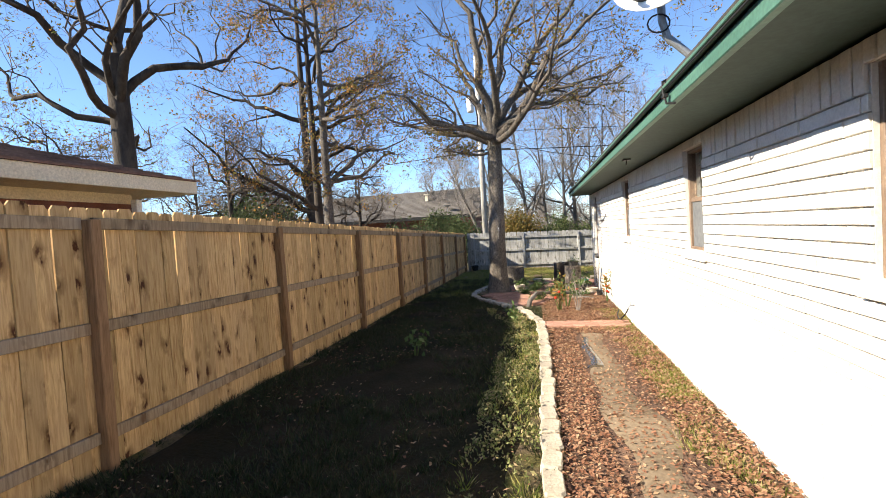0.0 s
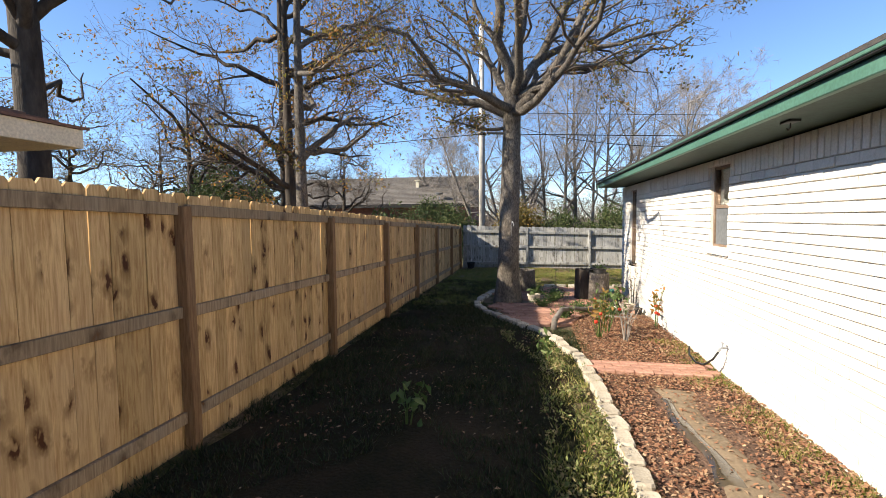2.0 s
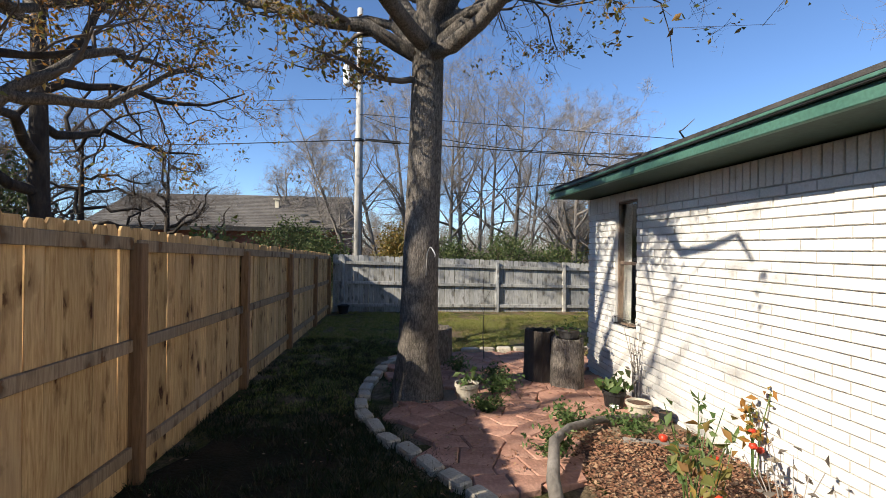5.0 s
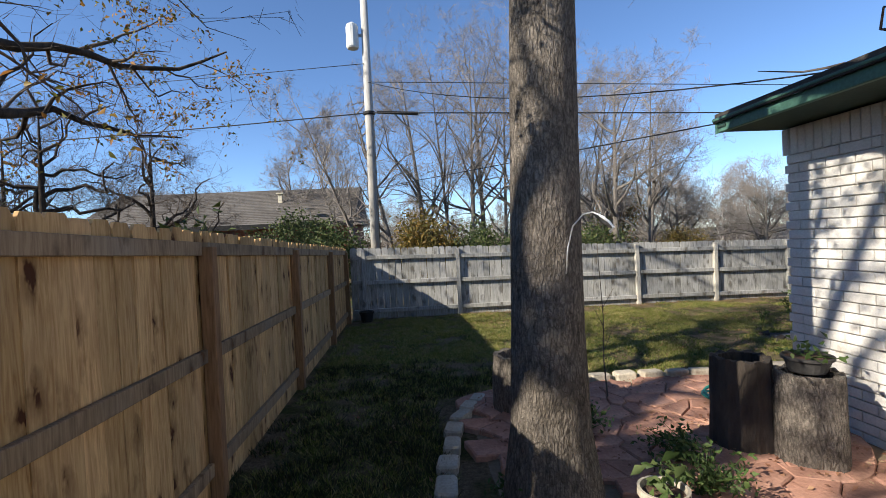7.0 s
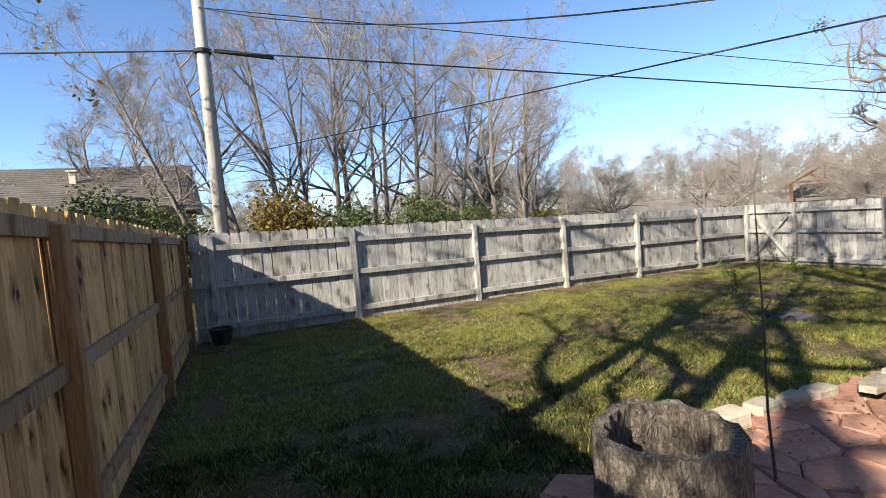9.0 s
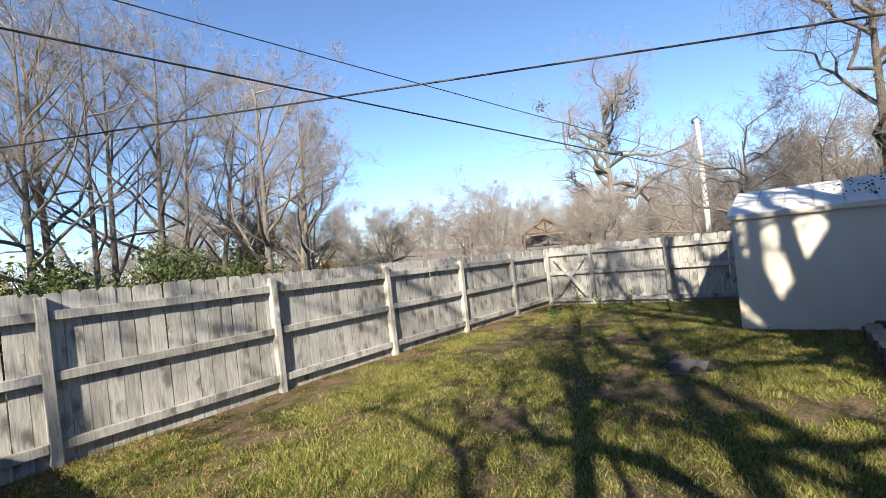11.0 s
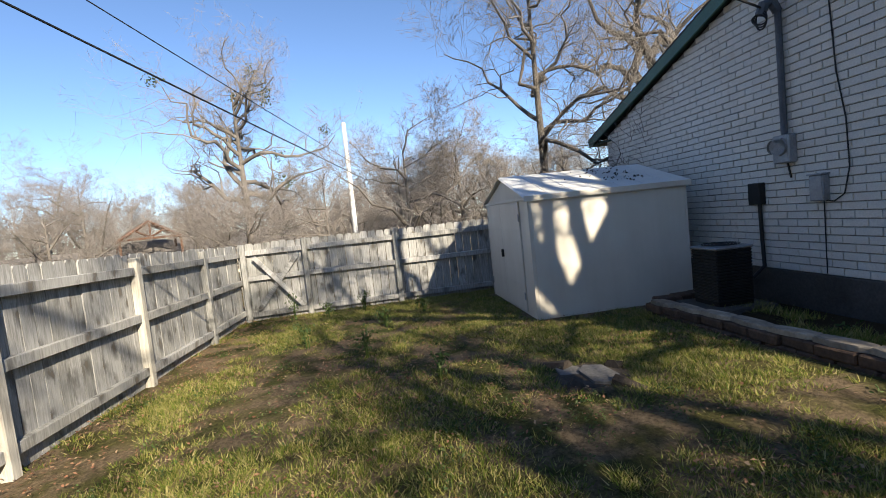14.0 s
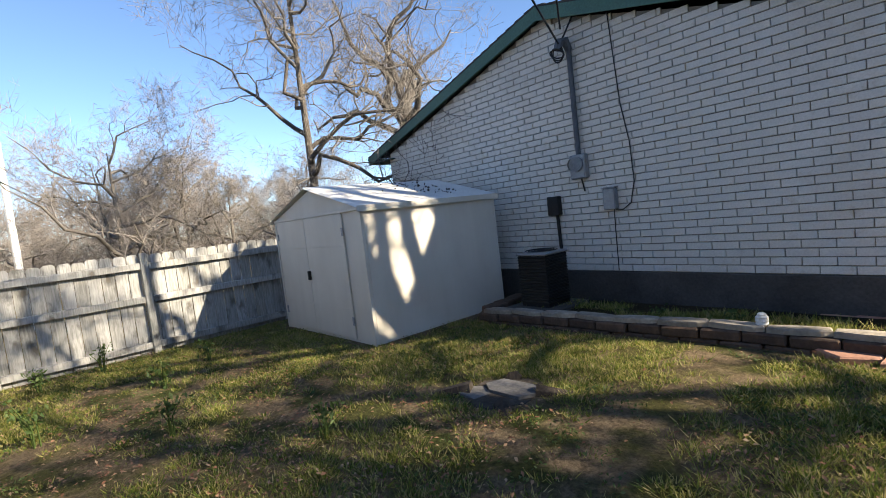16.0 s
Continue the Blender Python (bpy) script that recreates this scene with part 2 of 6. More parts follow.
def ground_material():
    m, n, l, b = nodes_of("lawn_soil", 0.95, 0, 0.15)
    a = noise_tex(n, l, 0.55, 5)
    f = noise_tex(n, l, 30, 6, rough=0.75)
    g = noise_tex(n, l, 2.6, 4)
    c = ramp(n, l, a, [(0.35, (0.046, 0.058, 0.014)), (0.6, (0.12, 0.105, 0.038))])
    c = blend(n, l, ramp(n, l, g, [(0.42, (0, 0, 0)), (0.56, (0.95, 0.95, 0.95))]), c, (0.20, 0.146, 0.094))
    c = blend(n, l, 0.75, c, ramp(n, l, f, [(0.32, (0.22, 0.22, 0.2)), (0.66, (1.5, 1.5, 1.45))]), "MULTIPLY")
    l.new(c, b.inputs["Base Color"])
    bump(n, l, b, f, 1.0, 0.05)
    return m


LAWN = ground_material()
MULCH = two_scale("leafy_soil", (0.07, 0.04, 0.027), (0.18, 0.108, 0.072), 1.6, 38, 0.95, 0.9, 0.03)
MUD = two_scale("bare_mud", (0.14, 0.102, 0.064), (0.24, 0.18, 0.118), 1.4, 30, 0.8, 0.5, 0.01)
# lawn soil with the shade of fence and gable put into its colour
SHADED_SOIL = two_scale("shaded_lawn_soil", (0.016, 0.017, 0.008), (0.058, 0.040, 0.024), 0.9, 34, 0.95, 0.9, 0.03, spec=0.06)
PAVER = two_scale("red_paver", (0.30, 0.145, 0.10), (0.50, 0.29, 0.21), 1.8, 35, 0.9, 0.6, 0.012, vary=0.16)
PALE_STONE = two_scale("pale_stone", (0.36, 0.31, 0.235), (0.57, 0.51, 0.41), 3, 40, 0.85, 0.5, 0.012, vary=0.12)
CAP_STONE = two_scale("cap_stone", (0.20, 0.17, 0.135), (0.42, 0.37, 0.30), 3, 30, 0.9, 0.6, 0.012, vary=0.2)
BROWN_BLOCK = two_scale("brown_block", (0.06, 0.04, 0.03), (0.13, 0.085, 0.06), 4, 40, 0.9, 0.6, 0.012, vary=0.15)
def smooth_paint(name, dark, light):
    """Factory-painted sheet metal: faint broad stains and a trace of streaks."""
    m, n, l, b = nodes_of(name, 0.45, 0, 0.4)
    c = ramp(n, l, noise_tex(n, l, 1.1, 4), [(0.3, dark), (0.7, light)])
    streak = noise_tex(n, l, 6, 4, (1, 1, 0.12))
    c = blend(n, l, 0.25, c, ramp(n, l, streak, [(0.3, (0.8, 0.79, 0.76)), (0.65, (1.03, 1.03, 1.03))]), "MULTIPLY")
    l.new(c, b.inputs["Base Color"])
    bump(n, l, b, noise_tex(n, l, 1.6, 2), 0.15, 0.02)
    return m


SHED_PAINT = smooth_paint("shed_paint", (0.60, 0.55, 0.47), (0.69, 0.645, 0.56))
SHED_ROOF = smooth_paint("shed_roof_metal", (0.58, 0.58, 0.56), (0.74, 0.74, 0.72))
GALV = two_scale("galvanised_grey", (0.24, 0.255, 0.27), (0.34, 0.355, 0.37), 4, 40, 0.45, 0.1, 0.002, metal=0.3)
BLUE_STEEL = two_scale("blue_grey_steel", (0.07, 0.08, 0.095), (0.11, 0.125, 0.145), 4, 40, 0.5, 0.1, 0.002)
DARK_METAL = two_scale("dark_metal", (0.01, 0.01, 0.01), (0.022, 0.022, 0.022), 5, 50, 0.5, 0.1, 0.002)
POLE_WOOD = two_scale("grey_pole", (0.36, 0.34, 0.31), (0.52, 0.50, 0.47), 2, 25, 0.9, 0.5, 0.01, (1, 1, 0.15))
WHITE_PAINT = two_scale("white_paint", (0.72, 0.71, 0.68), (0.82, 0.81, 0.78), 3, 40, 0.5, 0.1, 0.002)
FRAME_TAN = two_scale("tan_window_frame", (0.15, 0.10, 0.07), (0.24, 0.17, 0.12), 4, 40, 0.5, 0.1, 0.002)
BLACK_RUBBER = two_scale("black_plastic", (0.012, 0.012, 0.012), (0.03, 0.03, 0.03), 6, 50, 0.45)
HOSE = two_scale("green_hose", (0.012, 0.16, 0.12), (0.03, 0.27, 0.21), 6, 60, 0.4)
TOMATO = two_scale("red_fruit", (0.45, 0.03, 0.015), (0.62, 0.07, 0.03), 6, 40, 0.3)
DARK_ROOM = two_scale("dark_room", (0.03, 0.03, 0.032), (0.06, 0.06, 0.06), 1, 10)
BLIND = two_scale("pale_blind", (0.10, 0.105, 0.11), (0.15, 0.155, 0.16), 2, 20, 0.8, 0.1)


def glass_material():
    m, n, l, b = nodes_of("window_glass", 0.03, 0, 0.5)
    b.inputs["Transmission Weight"].default_value = 1.0
    b.inputs["IOR"].default_value = 1.4
    b.inputs["Base Color"].default_value = (0.9, 0.93, 0.93, 1)
    k = noise_tex(n, l, 2.0, 2)
    bump(n, l, b, k, 0.05, 0.01)
    return m


GLASS = glass_material()


def water_material():
    m, n, l, b = nodes_of("puddle_water", 0.04, 0, 0.6)
    k = noise_tex(n, l, 3.0, 3)
    l.new(ramp(n, l, k, [(0.35, (0.035, 0.027, 0.018)), (0.65, (0.09, 0.07, 0.046))]), b.inputs["Base Color"])
    l.new(ramp(n, l, noise_tex(n, l, 5.0, 3), [(0.4, (0.03, 0.03, 0.03)), (0.7, (0.3, 0.3, 0.3))]), b.inputs["Roughness"])
    return m


WATER = water_material()


# ---- mesh helpers ----
class Shape:
    """Gathers verts and faces for one mesh."""

    def __init__(self):
        self.v, self.f = [], []

    def add(self, verts, faces):
        k = len(self.v)
        self.v.extend(tuple(p) for p in verts)
        self.f.extend(tuple(i + k for i in f) for f in faces)
        return self

    def box(self, x0, x1, y0, y1, z0, z1, c=0.0):
        """A box; c: the chamfer of all its edges."""
        if c <= 0:
            vs = [(x, y, z) for x in (x0, x1) for y in (y0, y1) for z in (z0, z1)]
            return self.add(vs, [(0, 1, 3, 2), (4, 6, 7, 5), (0, 4, 5, 1), (2, 3, 7, 6), (0, 2, 6, 4), (1, 5, 7, 3)])
        bm = bmesh.new()
        bmesh.ops.create_cube(bm, size=1.0, matrix=Matrix.Translation(((x0 + x1) / 2, (y0 + y1) / 2, (z0 + z1) / 2)) @ Matrix.Diagonal((x1 - x0, y1 - y0, z1 - z0, 1)))
        bmesh.ops.bevel(bm, geom=bm.edges[:], offset=c, segments=1, affect="EDGES")
        bm.verts.index_update()
        self.add([v.co for v in bm.verts], [[v.index for v in f.verts] for f in bm.faces])
        bm.free()
        return self

    def prism(self, outline, z0, z1, top=None):
        """A closed outline of (x, y), pulled up from z0 to z1; top: scale of the upper outline."""
        n = len(outline)
        cx, cy = sum(p[0] for p in outline) / n, sum(p[1] for p in outline) / n
        s = top or 1.0
        vs = [(x, y, z0) for x, y in outline] + [(cx + (x - cx) * s, cy + (y - cy) * s, z1) for x, y in outline]
        return self.add(vs, [tuple(range(n))[::-1], tuple(range(n, 2 * n))] + [(i, (i + 1) % n, n + (i + 1) % n, n + i) for i in range(n)])

    def tube(self, pts, radii, sides=8, cap=True):
        pts = [Vector(p) for p in pts]
        if not isinstance(radii, (list, tuple)):
            radii = [radii] * len(pts)
        k = len(self.v)
        ref = None
        for i, p in enumerate(pts):
            t = (pts[min(i + 1, len(pts) - 1)] - pts[max(i - 1, 0)]).normalized()
            if ref is None:
                ref = Vector((1, 0, 0)) if abs(t.x) < 0.8 else Vector((0, 1, 0))
            u = (ref - t * ref.dot(t)).normalized()
            ref = u
            w = t.cross(u)
            self.v.extend(tuple(p + radii[i] * (math.cos(a) * u + math.sin(a) * w)) for a in (2 * math.pi * j / sides for j in range(sides)))
        for i in range(len(pts) - 1):
            for j in range(sides):
                a, b = k + i * sides + j, k + i * sides + (j + 1) % sides
                self.f.append((a, b, b + sides, a + sides))
        if cap:
            self.f.append(tuple(range(k, k + sides))[::-1])
            self.f.append(tuple(range(k + (len(pts) - 1) * sides, k + len(pts) * sides)))
        return self

    def lathe(self, profile, cx=0, cy=0, sides=20, wobble=0.0, seed=0):
        """Turns (radius, z) pairs round the upright at cx, cy."""
        rng = random.Random(seed)
        wob = [1 + wobble * rng.uniform(-1, 1) for _ in range(sides)]
        k = len(self.v)
        for r, z in profile:
            self.v.extend((cx + r * wob[j] * math.cos(2 * math.pi * j / sides), cy + r * wob[j] * math.sin(2 * math.pi * j / sides), z) for j in range(sides))
        for i in range(len(profile) - 1):
            for j in range(sides):
                a, b = k + i * sides + j, k + i * sides + (j + 1) % sides
                self.f.append((a, b, b + sides, a + sides))
        self.f.append(tuple(range(k, k + sides))[::-1])
        e = k + (len(profile) - 1) * sides
        self.f.append(tuple(range(e, e + sides)))
        return self

    def mesh(self, name, mat, smooth=False):
        me = bpy.data.meshes.new(name)
        me.from_pydata(self.v, [], self.f)
        me.materials.append(mat)
        if smooth:
            me.polygons.foreach_set("use_smooth", [True] * len(me.polygons))
        me.update()
        return me


def part(name, shape, mat, parent, label="", smooth=False, at=None):
    """Links a Shape (or a mesh) as one object under a thing or a part."""
    me = shape.mesh(name, mat, smooth) if isinstance(shape, Shape) else shape
    ob = new(name, me)
    ob.parent = parent
    if at is not None:
        ob.matrix_basis = at
    if label:
        tagged(ob, label)
    return ob


def thing(name, label, category, group="", kind="", at=None):
    ob = new(name)
    if at is not None:
        ob.matrix_basis = at
    return tagged(ob, label, category, group, kind)


def solid(name, shape, mat, label, category, group="", kind="", smooth=False, at=None):
    ob = new(name, shape.mesh(name, mat, smooth))
    if at is not None:
        ob.matrix_basis = at
    return tagged(ob, label, category, group, kind)


def quick_mesh(name, verts, faces, mat, smooth=False):
    """A mesh from arrays: verts (n, 3), faces (m, k)."""
    me = bpy.data.meshes.new(name)
    verts, faces = np.asarray(verts, dtype=np.float32), np.asarray(faces, dtype=np.int32)
    k = faces.shape[1]
    me.vertices.add(len(verts))
    me.vertices.foreach_set("co", verts.ravel())
    me.loops.add(faces.size)
    me.loops.foreach_set("vertex_index", faces.ravel())
    me.polygons.add(len(faces))
    me.polygons.foreach_set("loop_start", np.arange(0, faces.size, k, dtype=np.int32))
    me.materials.append(mat)
    me.update(calc_edges=True)
    if smooth:
        me.polygons.foreach_set("use_smooth", np.ones(len(faces), dtype=bool))
    return me


def ground_z(x, y):
    yy = min(max(y, -10.0), 26.0)
    z = -0.12 - 0.0135 * yy - 0.012 * min(max(x - 3.0, 0.0), 8.0) - 0.085 * min(max(x - 12.0, 0.0), 30.0)
    return z + 0.02 * noise.noise((x * 0.7, y * 0.7, 3.1))


# ---- ground: one sheet to the horizon ----
def build_ground():
    xs = sorted(set([-1500, -600, -250, -120, -70, -45, -30, -20] + [round(-14 + 0.4 * i, 2) for i in range(66)] + [14, 20, 30, 42, 55, 70, 120, 250, 600, 1500]))
    ys = sorted(set([-1500, -600, -250, -100, -40, -20] + [round(-10 + 0.4 * i, 2) for i in range(92)] + [30, 40, 60, 90, 150, 300, 700, 1500]))
    vs = []
    for y in ys:
        for x in xs:
            vs.append((x, y, ground_z(x, y)))
    w = len(xs)
    fs = [(j * w + i, j * w + i + 1, (j + 1) * w + i + 1, (j + 1) * w + i) for j in range(len(ys) - 1) for i in range(w - 1)]
    s = Shape().add(vs, fs)
    return solid("ground", s, LAWN, "patchy winter lawn of green and straw-coloured grass", "ground", kind="structure", smooth=True)


build_ground()

# ---- the house: painted brick, green eaves, low gable roof ----
HX0, HX1, HY0, HY1 = 1.40, 8.96, -7.0, 13.87
EAVE_Z, RIDGE_Z, RIDGE_X = 2.25, 3.43, 5.18
COURSE, BRICK_L = 0.081, 0.254
WINDOWS = [(-1.4, -0.9, 1.16, 2.09), (1.86, 2.38, 1.17, 2.09), (4.54, 5.06, 1.16, 2.11), (8.05, 8.57, 1.19, 2.12), (12.48, 13.02, 0.53, 2.09)]


def wall_with_holes(x0, x1, y0, y1, z0, z1, holes):
    s = Shape()
    y = y0
    for a, b, lo, hi in holes:
        s.box(x0, x1, y, a, z0, z1)
        s.box(x0, x1, a, b, z0, lo)
        s.box(x0, x1, a, b, hi, z1)
        y = b
    return s.box(x0, x1, y, y1, z0, z1)


def roof_z(x):
    return RIDGE_Z - (RIDGE_Z - EAVE_Z - 0.02) * abs(x - RIDGE_X) / (RIDGE_X - 0.84)


wall_west = solid("wall_west", wall_with_holes(HX0 + 0.012, HX0 + 0.22, HY0, HY1 - 0.012, -0.6, 2.2035, WINDOWS), SUNLIT_MORTAR, "white-painted brick wall with recessed dark joints", "wall", kind="structure")
gable = Shape()
gy0, gy1 = HY1 - 0.2, HY1 - 0.012
prof = [(HX0 + 0.225, -0.6), (HX1, -0.6), (HX1, 2.27), (RIDGE_X, RIDGE_Z - 0.06), (HX0 + 0.225, 2.27)]
gable.add([(x, gy0, z) for x, z in prof] + [(x, gy1, z) for x, z in prof], [(0, 1, 2, 3, 4), (9, 8, 7, 6, 5)] + [(i, 5 + i, 5 + (i + 1) % 5, (i + 1) % 5) for i in range(5)])
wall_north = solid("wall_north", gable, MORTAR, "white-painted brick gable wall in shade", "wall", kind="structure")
solid("wall_east", Shape().box(HX1 - 0.2, HX1, HY0, gy0, -0.6, 2.24), BRICK, "plain painted brick wall", "wall", kind="structure")
solid("wall_south", Shape().box(HX0 + 0.225, HX1 - 0.205, HY0, HY0 + 0.2, -0.6, 2.24), BRICK, "plain painted brick wall", "wall", kind="structure")
solid("foundation", Shape().box(HX0 + 0.02, HX1, HY1 - 0.01, HY1 + 0.03, -0.6, 0.085, 0.01), CONCRETE, "grey concrete foundation strip under the brick", "foundation", kind="structure")


def build_roof():
    roof = thing("house_roof", "low dark-shingled gable roof with green fascia", "roof", kind="structure")
    y0, y1 = HY0 - 0.3, HY1 + 0.13
    for side in (-1, 1):
        xe = RIDGE_X + side * (RIDGE_X - 0.84)
        low = 0.06 if side > 0 else 0.0
        zt, ze = RIDGE_Z + 0.09, roof_z(xe) + 0.09 - low
        rows = 26
        for i in range(rows):
            s = Shape()
            a, b = i / rows, (i + 1) / rows
            xa, xb = xe + (RIDGE_X - xe) * a, xe + (RIDGE_X - xe) * b
            za, zb = ze + (zt - ze) * a, ze + (zt - ze) * b
            s.add([(xa, y0, za + 0.014), (xa, y1, za + 0.014), (xb, y1, zb), (xb, y0, zb), (xa, y0, za - 0.02), (xa, y1, za - 0.02), (xb, y1, zb - 0.02), (xb, y0, zb - 0.02)],
                  [(0, 1, 2, 3), (4, 7, 6, 5), (0, 4, 5, 1), (1, 5, 6, 2), (3, 2, 6, 7), (0, 3, 7, 4)])
            part("roof_course", s, SHINGLE, roof)
        xi = RIDGE_X + side * (RIDGE_X - 0.90)
        f = Shape().box(min(xe + 0.012 * side * -1, xi), max(xe - 0.012 * side, xi), y0 + 0.02, y1 - 0.02, EAVE_Z - 0.04 - low, ze - 0.06, 0.006)
        part("fascia", f, GREEN_PAINT, roof, "green painted fascia board")
        t = Shape().box(min(xe, xe - side * -0.022), max(xe, xe - side * -0.022), y0, y1, ze - 0.065, ze - 0.022, 0.004)
        part("drip_edge", t, DARK_METAL, roof, "dark metal drip edge")
        t2 = Shape().box(min(xe, xe + side * 0.03), max(xe, xe + side * 0.03), y0, y1, ze - 0.052, ze - 0.03, 0.004)
        part("gutter_lip", t2, GREEN_PAINT, roof, "narrow green gutter lip")
        wx = HX0 if side < 0 else HX1
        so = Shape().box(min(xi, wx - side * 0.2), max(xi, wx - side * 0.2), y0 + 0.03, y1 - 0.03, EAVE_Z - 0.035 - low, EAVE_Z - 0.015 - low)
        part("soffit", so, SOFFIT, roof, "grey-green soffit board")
        # rake board along the gable slope
        ra = Shape()
        for yy0, yy1 in ((y1 - 0.03, y1 - 0.002),):
            ra.add([(xe, yy0, ze - 0.16), (xe, yy1, ze - 0.16), (RIDGE_X, yy1, zt - 0.19), (RIDGE_X, yy0, zt - 0.19), (xe, yy0, ze - 0.022), (xe, yy1, ze - 0.022), (RIDGE_X, yy1, zt - 0.022), (RIDGE_X, yy0, zt - 0.022)],
                   [(0, 1, 2, 3), (4, 7, 6, 5), (0, 4, 5, 1), (1, 5, 6, 2), (3, 2, 6, 7), (0, 3, 7, 4)])
        part("rake_board", ra, GREEN_PAINT, roof, "dark green rake board")
        un = Shape().add([(xe, HY1, ze - 0.11), (xe, y1 - 0.03, ze - 0.11), (RIDGE_X, y1 - 0.03, zt - 0.14), (RIDGE_X, HY1, zt - 0.14), (xe, HY1, ze - 0.09), (xe, y1 - 0.03, ze - 0.09), (RIDGE_X, y1 - 0.03, zt - 0.12), (RIDGE_X, HY1, zt - 0.12)],
                         [(0, 1, 2, 3), (4, 7, 6, 5), (0, 4, 5, 1), (1, 5, 6, 2), (3, 2, 6, 7), (0, 3, 7, 4)])
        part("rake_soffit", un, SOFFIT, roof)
    return roof


build_roof()


def build_window(k, y0, y1, z0, z1):
    w = thing("window_%d" % k, "tan-framed sash window with a grey insect screen below", "window", kind="structure")
    x = HX0 + 0.03
    t = 0.03
    fr = Shape().box(x, x + 0.07, y0, y0 + t, z0, z1, 0.004).box(x, x + 0.07, y1 - t, y1, z0, z1, 0.004)
    fr.box(x + 0.002, x + 0.068, y0 + t, y1 - t, z1 - t, z1, 0.004).box(x + 0.002, x + 0.068, y0 + t, y1 - t, z0, z0 + t, 0.004)
    part("window_frame", fr, FRAME_TAN, w, "tan window frame")
    zm = (z0 + z1) / 2
    part("meeting_rail", Shape().box(x + 0.012, x + 0.06, y0 + t, y1 - t, zm - 0.02, zm + 0.02, 0.004), FRAME_TAN, w)
    for a, b in ((z0 + t, zm - 0.02), (zm + 0.02, z1 - t)):
        p = part("pane", Shape().box(x + 0.034, x + 0.039, y0 + t, y1 - t, a, b), GLASS, w)
        p.visible_shadow = False
    if z1 - z0 < 1.2:
        part("insect_screen", Shape().box(x + 0.022, x + 0.025, y0 + t, y1 - t, z0 + t, zm - 0.02), BLIND, w, "grey insect screen")
    for ya in (y0, y1 - 0.004):
        part("jamb", Shape().box(HX0 + 0.004, x - 0.001, ya, ya + 0.004, z0, z1), BRICK, w, "white painted jamb")
    part("reveal", Shape().box(x + 0.3, x + 0.31, y0 - 0.3, y1 + 0.3, z0 - 0.3, z1 + 0.1), DARK_ROOM, w)
    # rowlock brick sill, sloping
    n = max(4, round((y1 - y0 + 0.16) / 0.081))
    step = (y1 - y0 + 0.12) / n
    for i in range(n):
        ya = y0 - 0.06 + i * step
        s = Shape().box(-0.055, 0.09, 0.003, step - 0.004, -0.075, 0.0, 0.005)
        part("sill_brick", s, BRICK, w, at=pose(HX0, ya, z0 - 0.002, 0, -9, 0))
    return w


for k, (a, b, lo, hi) in enumerate(WINDOWS):
    build_window(k + 1, a, b, lo, hi)


# ---- fences ----
PICKETS = {}


def picket_mesh(width, height, mat, ears=True):
    key = (round(width, 3), round(height, 2), mat.name)
    if key not in PICKETS:
        c = 0.022 if ears else 0.004
        h, w = round(height, 2), width / 2
        o = [(-w, 0), (w, 0), (w, h - c * 1.4), (w - c, h), (-w + c, h), (-w, h - c * 1.4)]
        vs = [(0, a, b) for a, b in o] + [(0.017, a, b) for a, b in o]
        fs = [(5, 4, 3, 2, 1, 0), (6, 7, 8, 9, 10, 11)] + [(i, (i + 1) % 6, 6 + (i + 1) % 6, 6 + i) for i in range(6)]
        PICKETS[key] = Shape().add(vs, fs).mesh("picket", mat)
    return PICKETS[key]


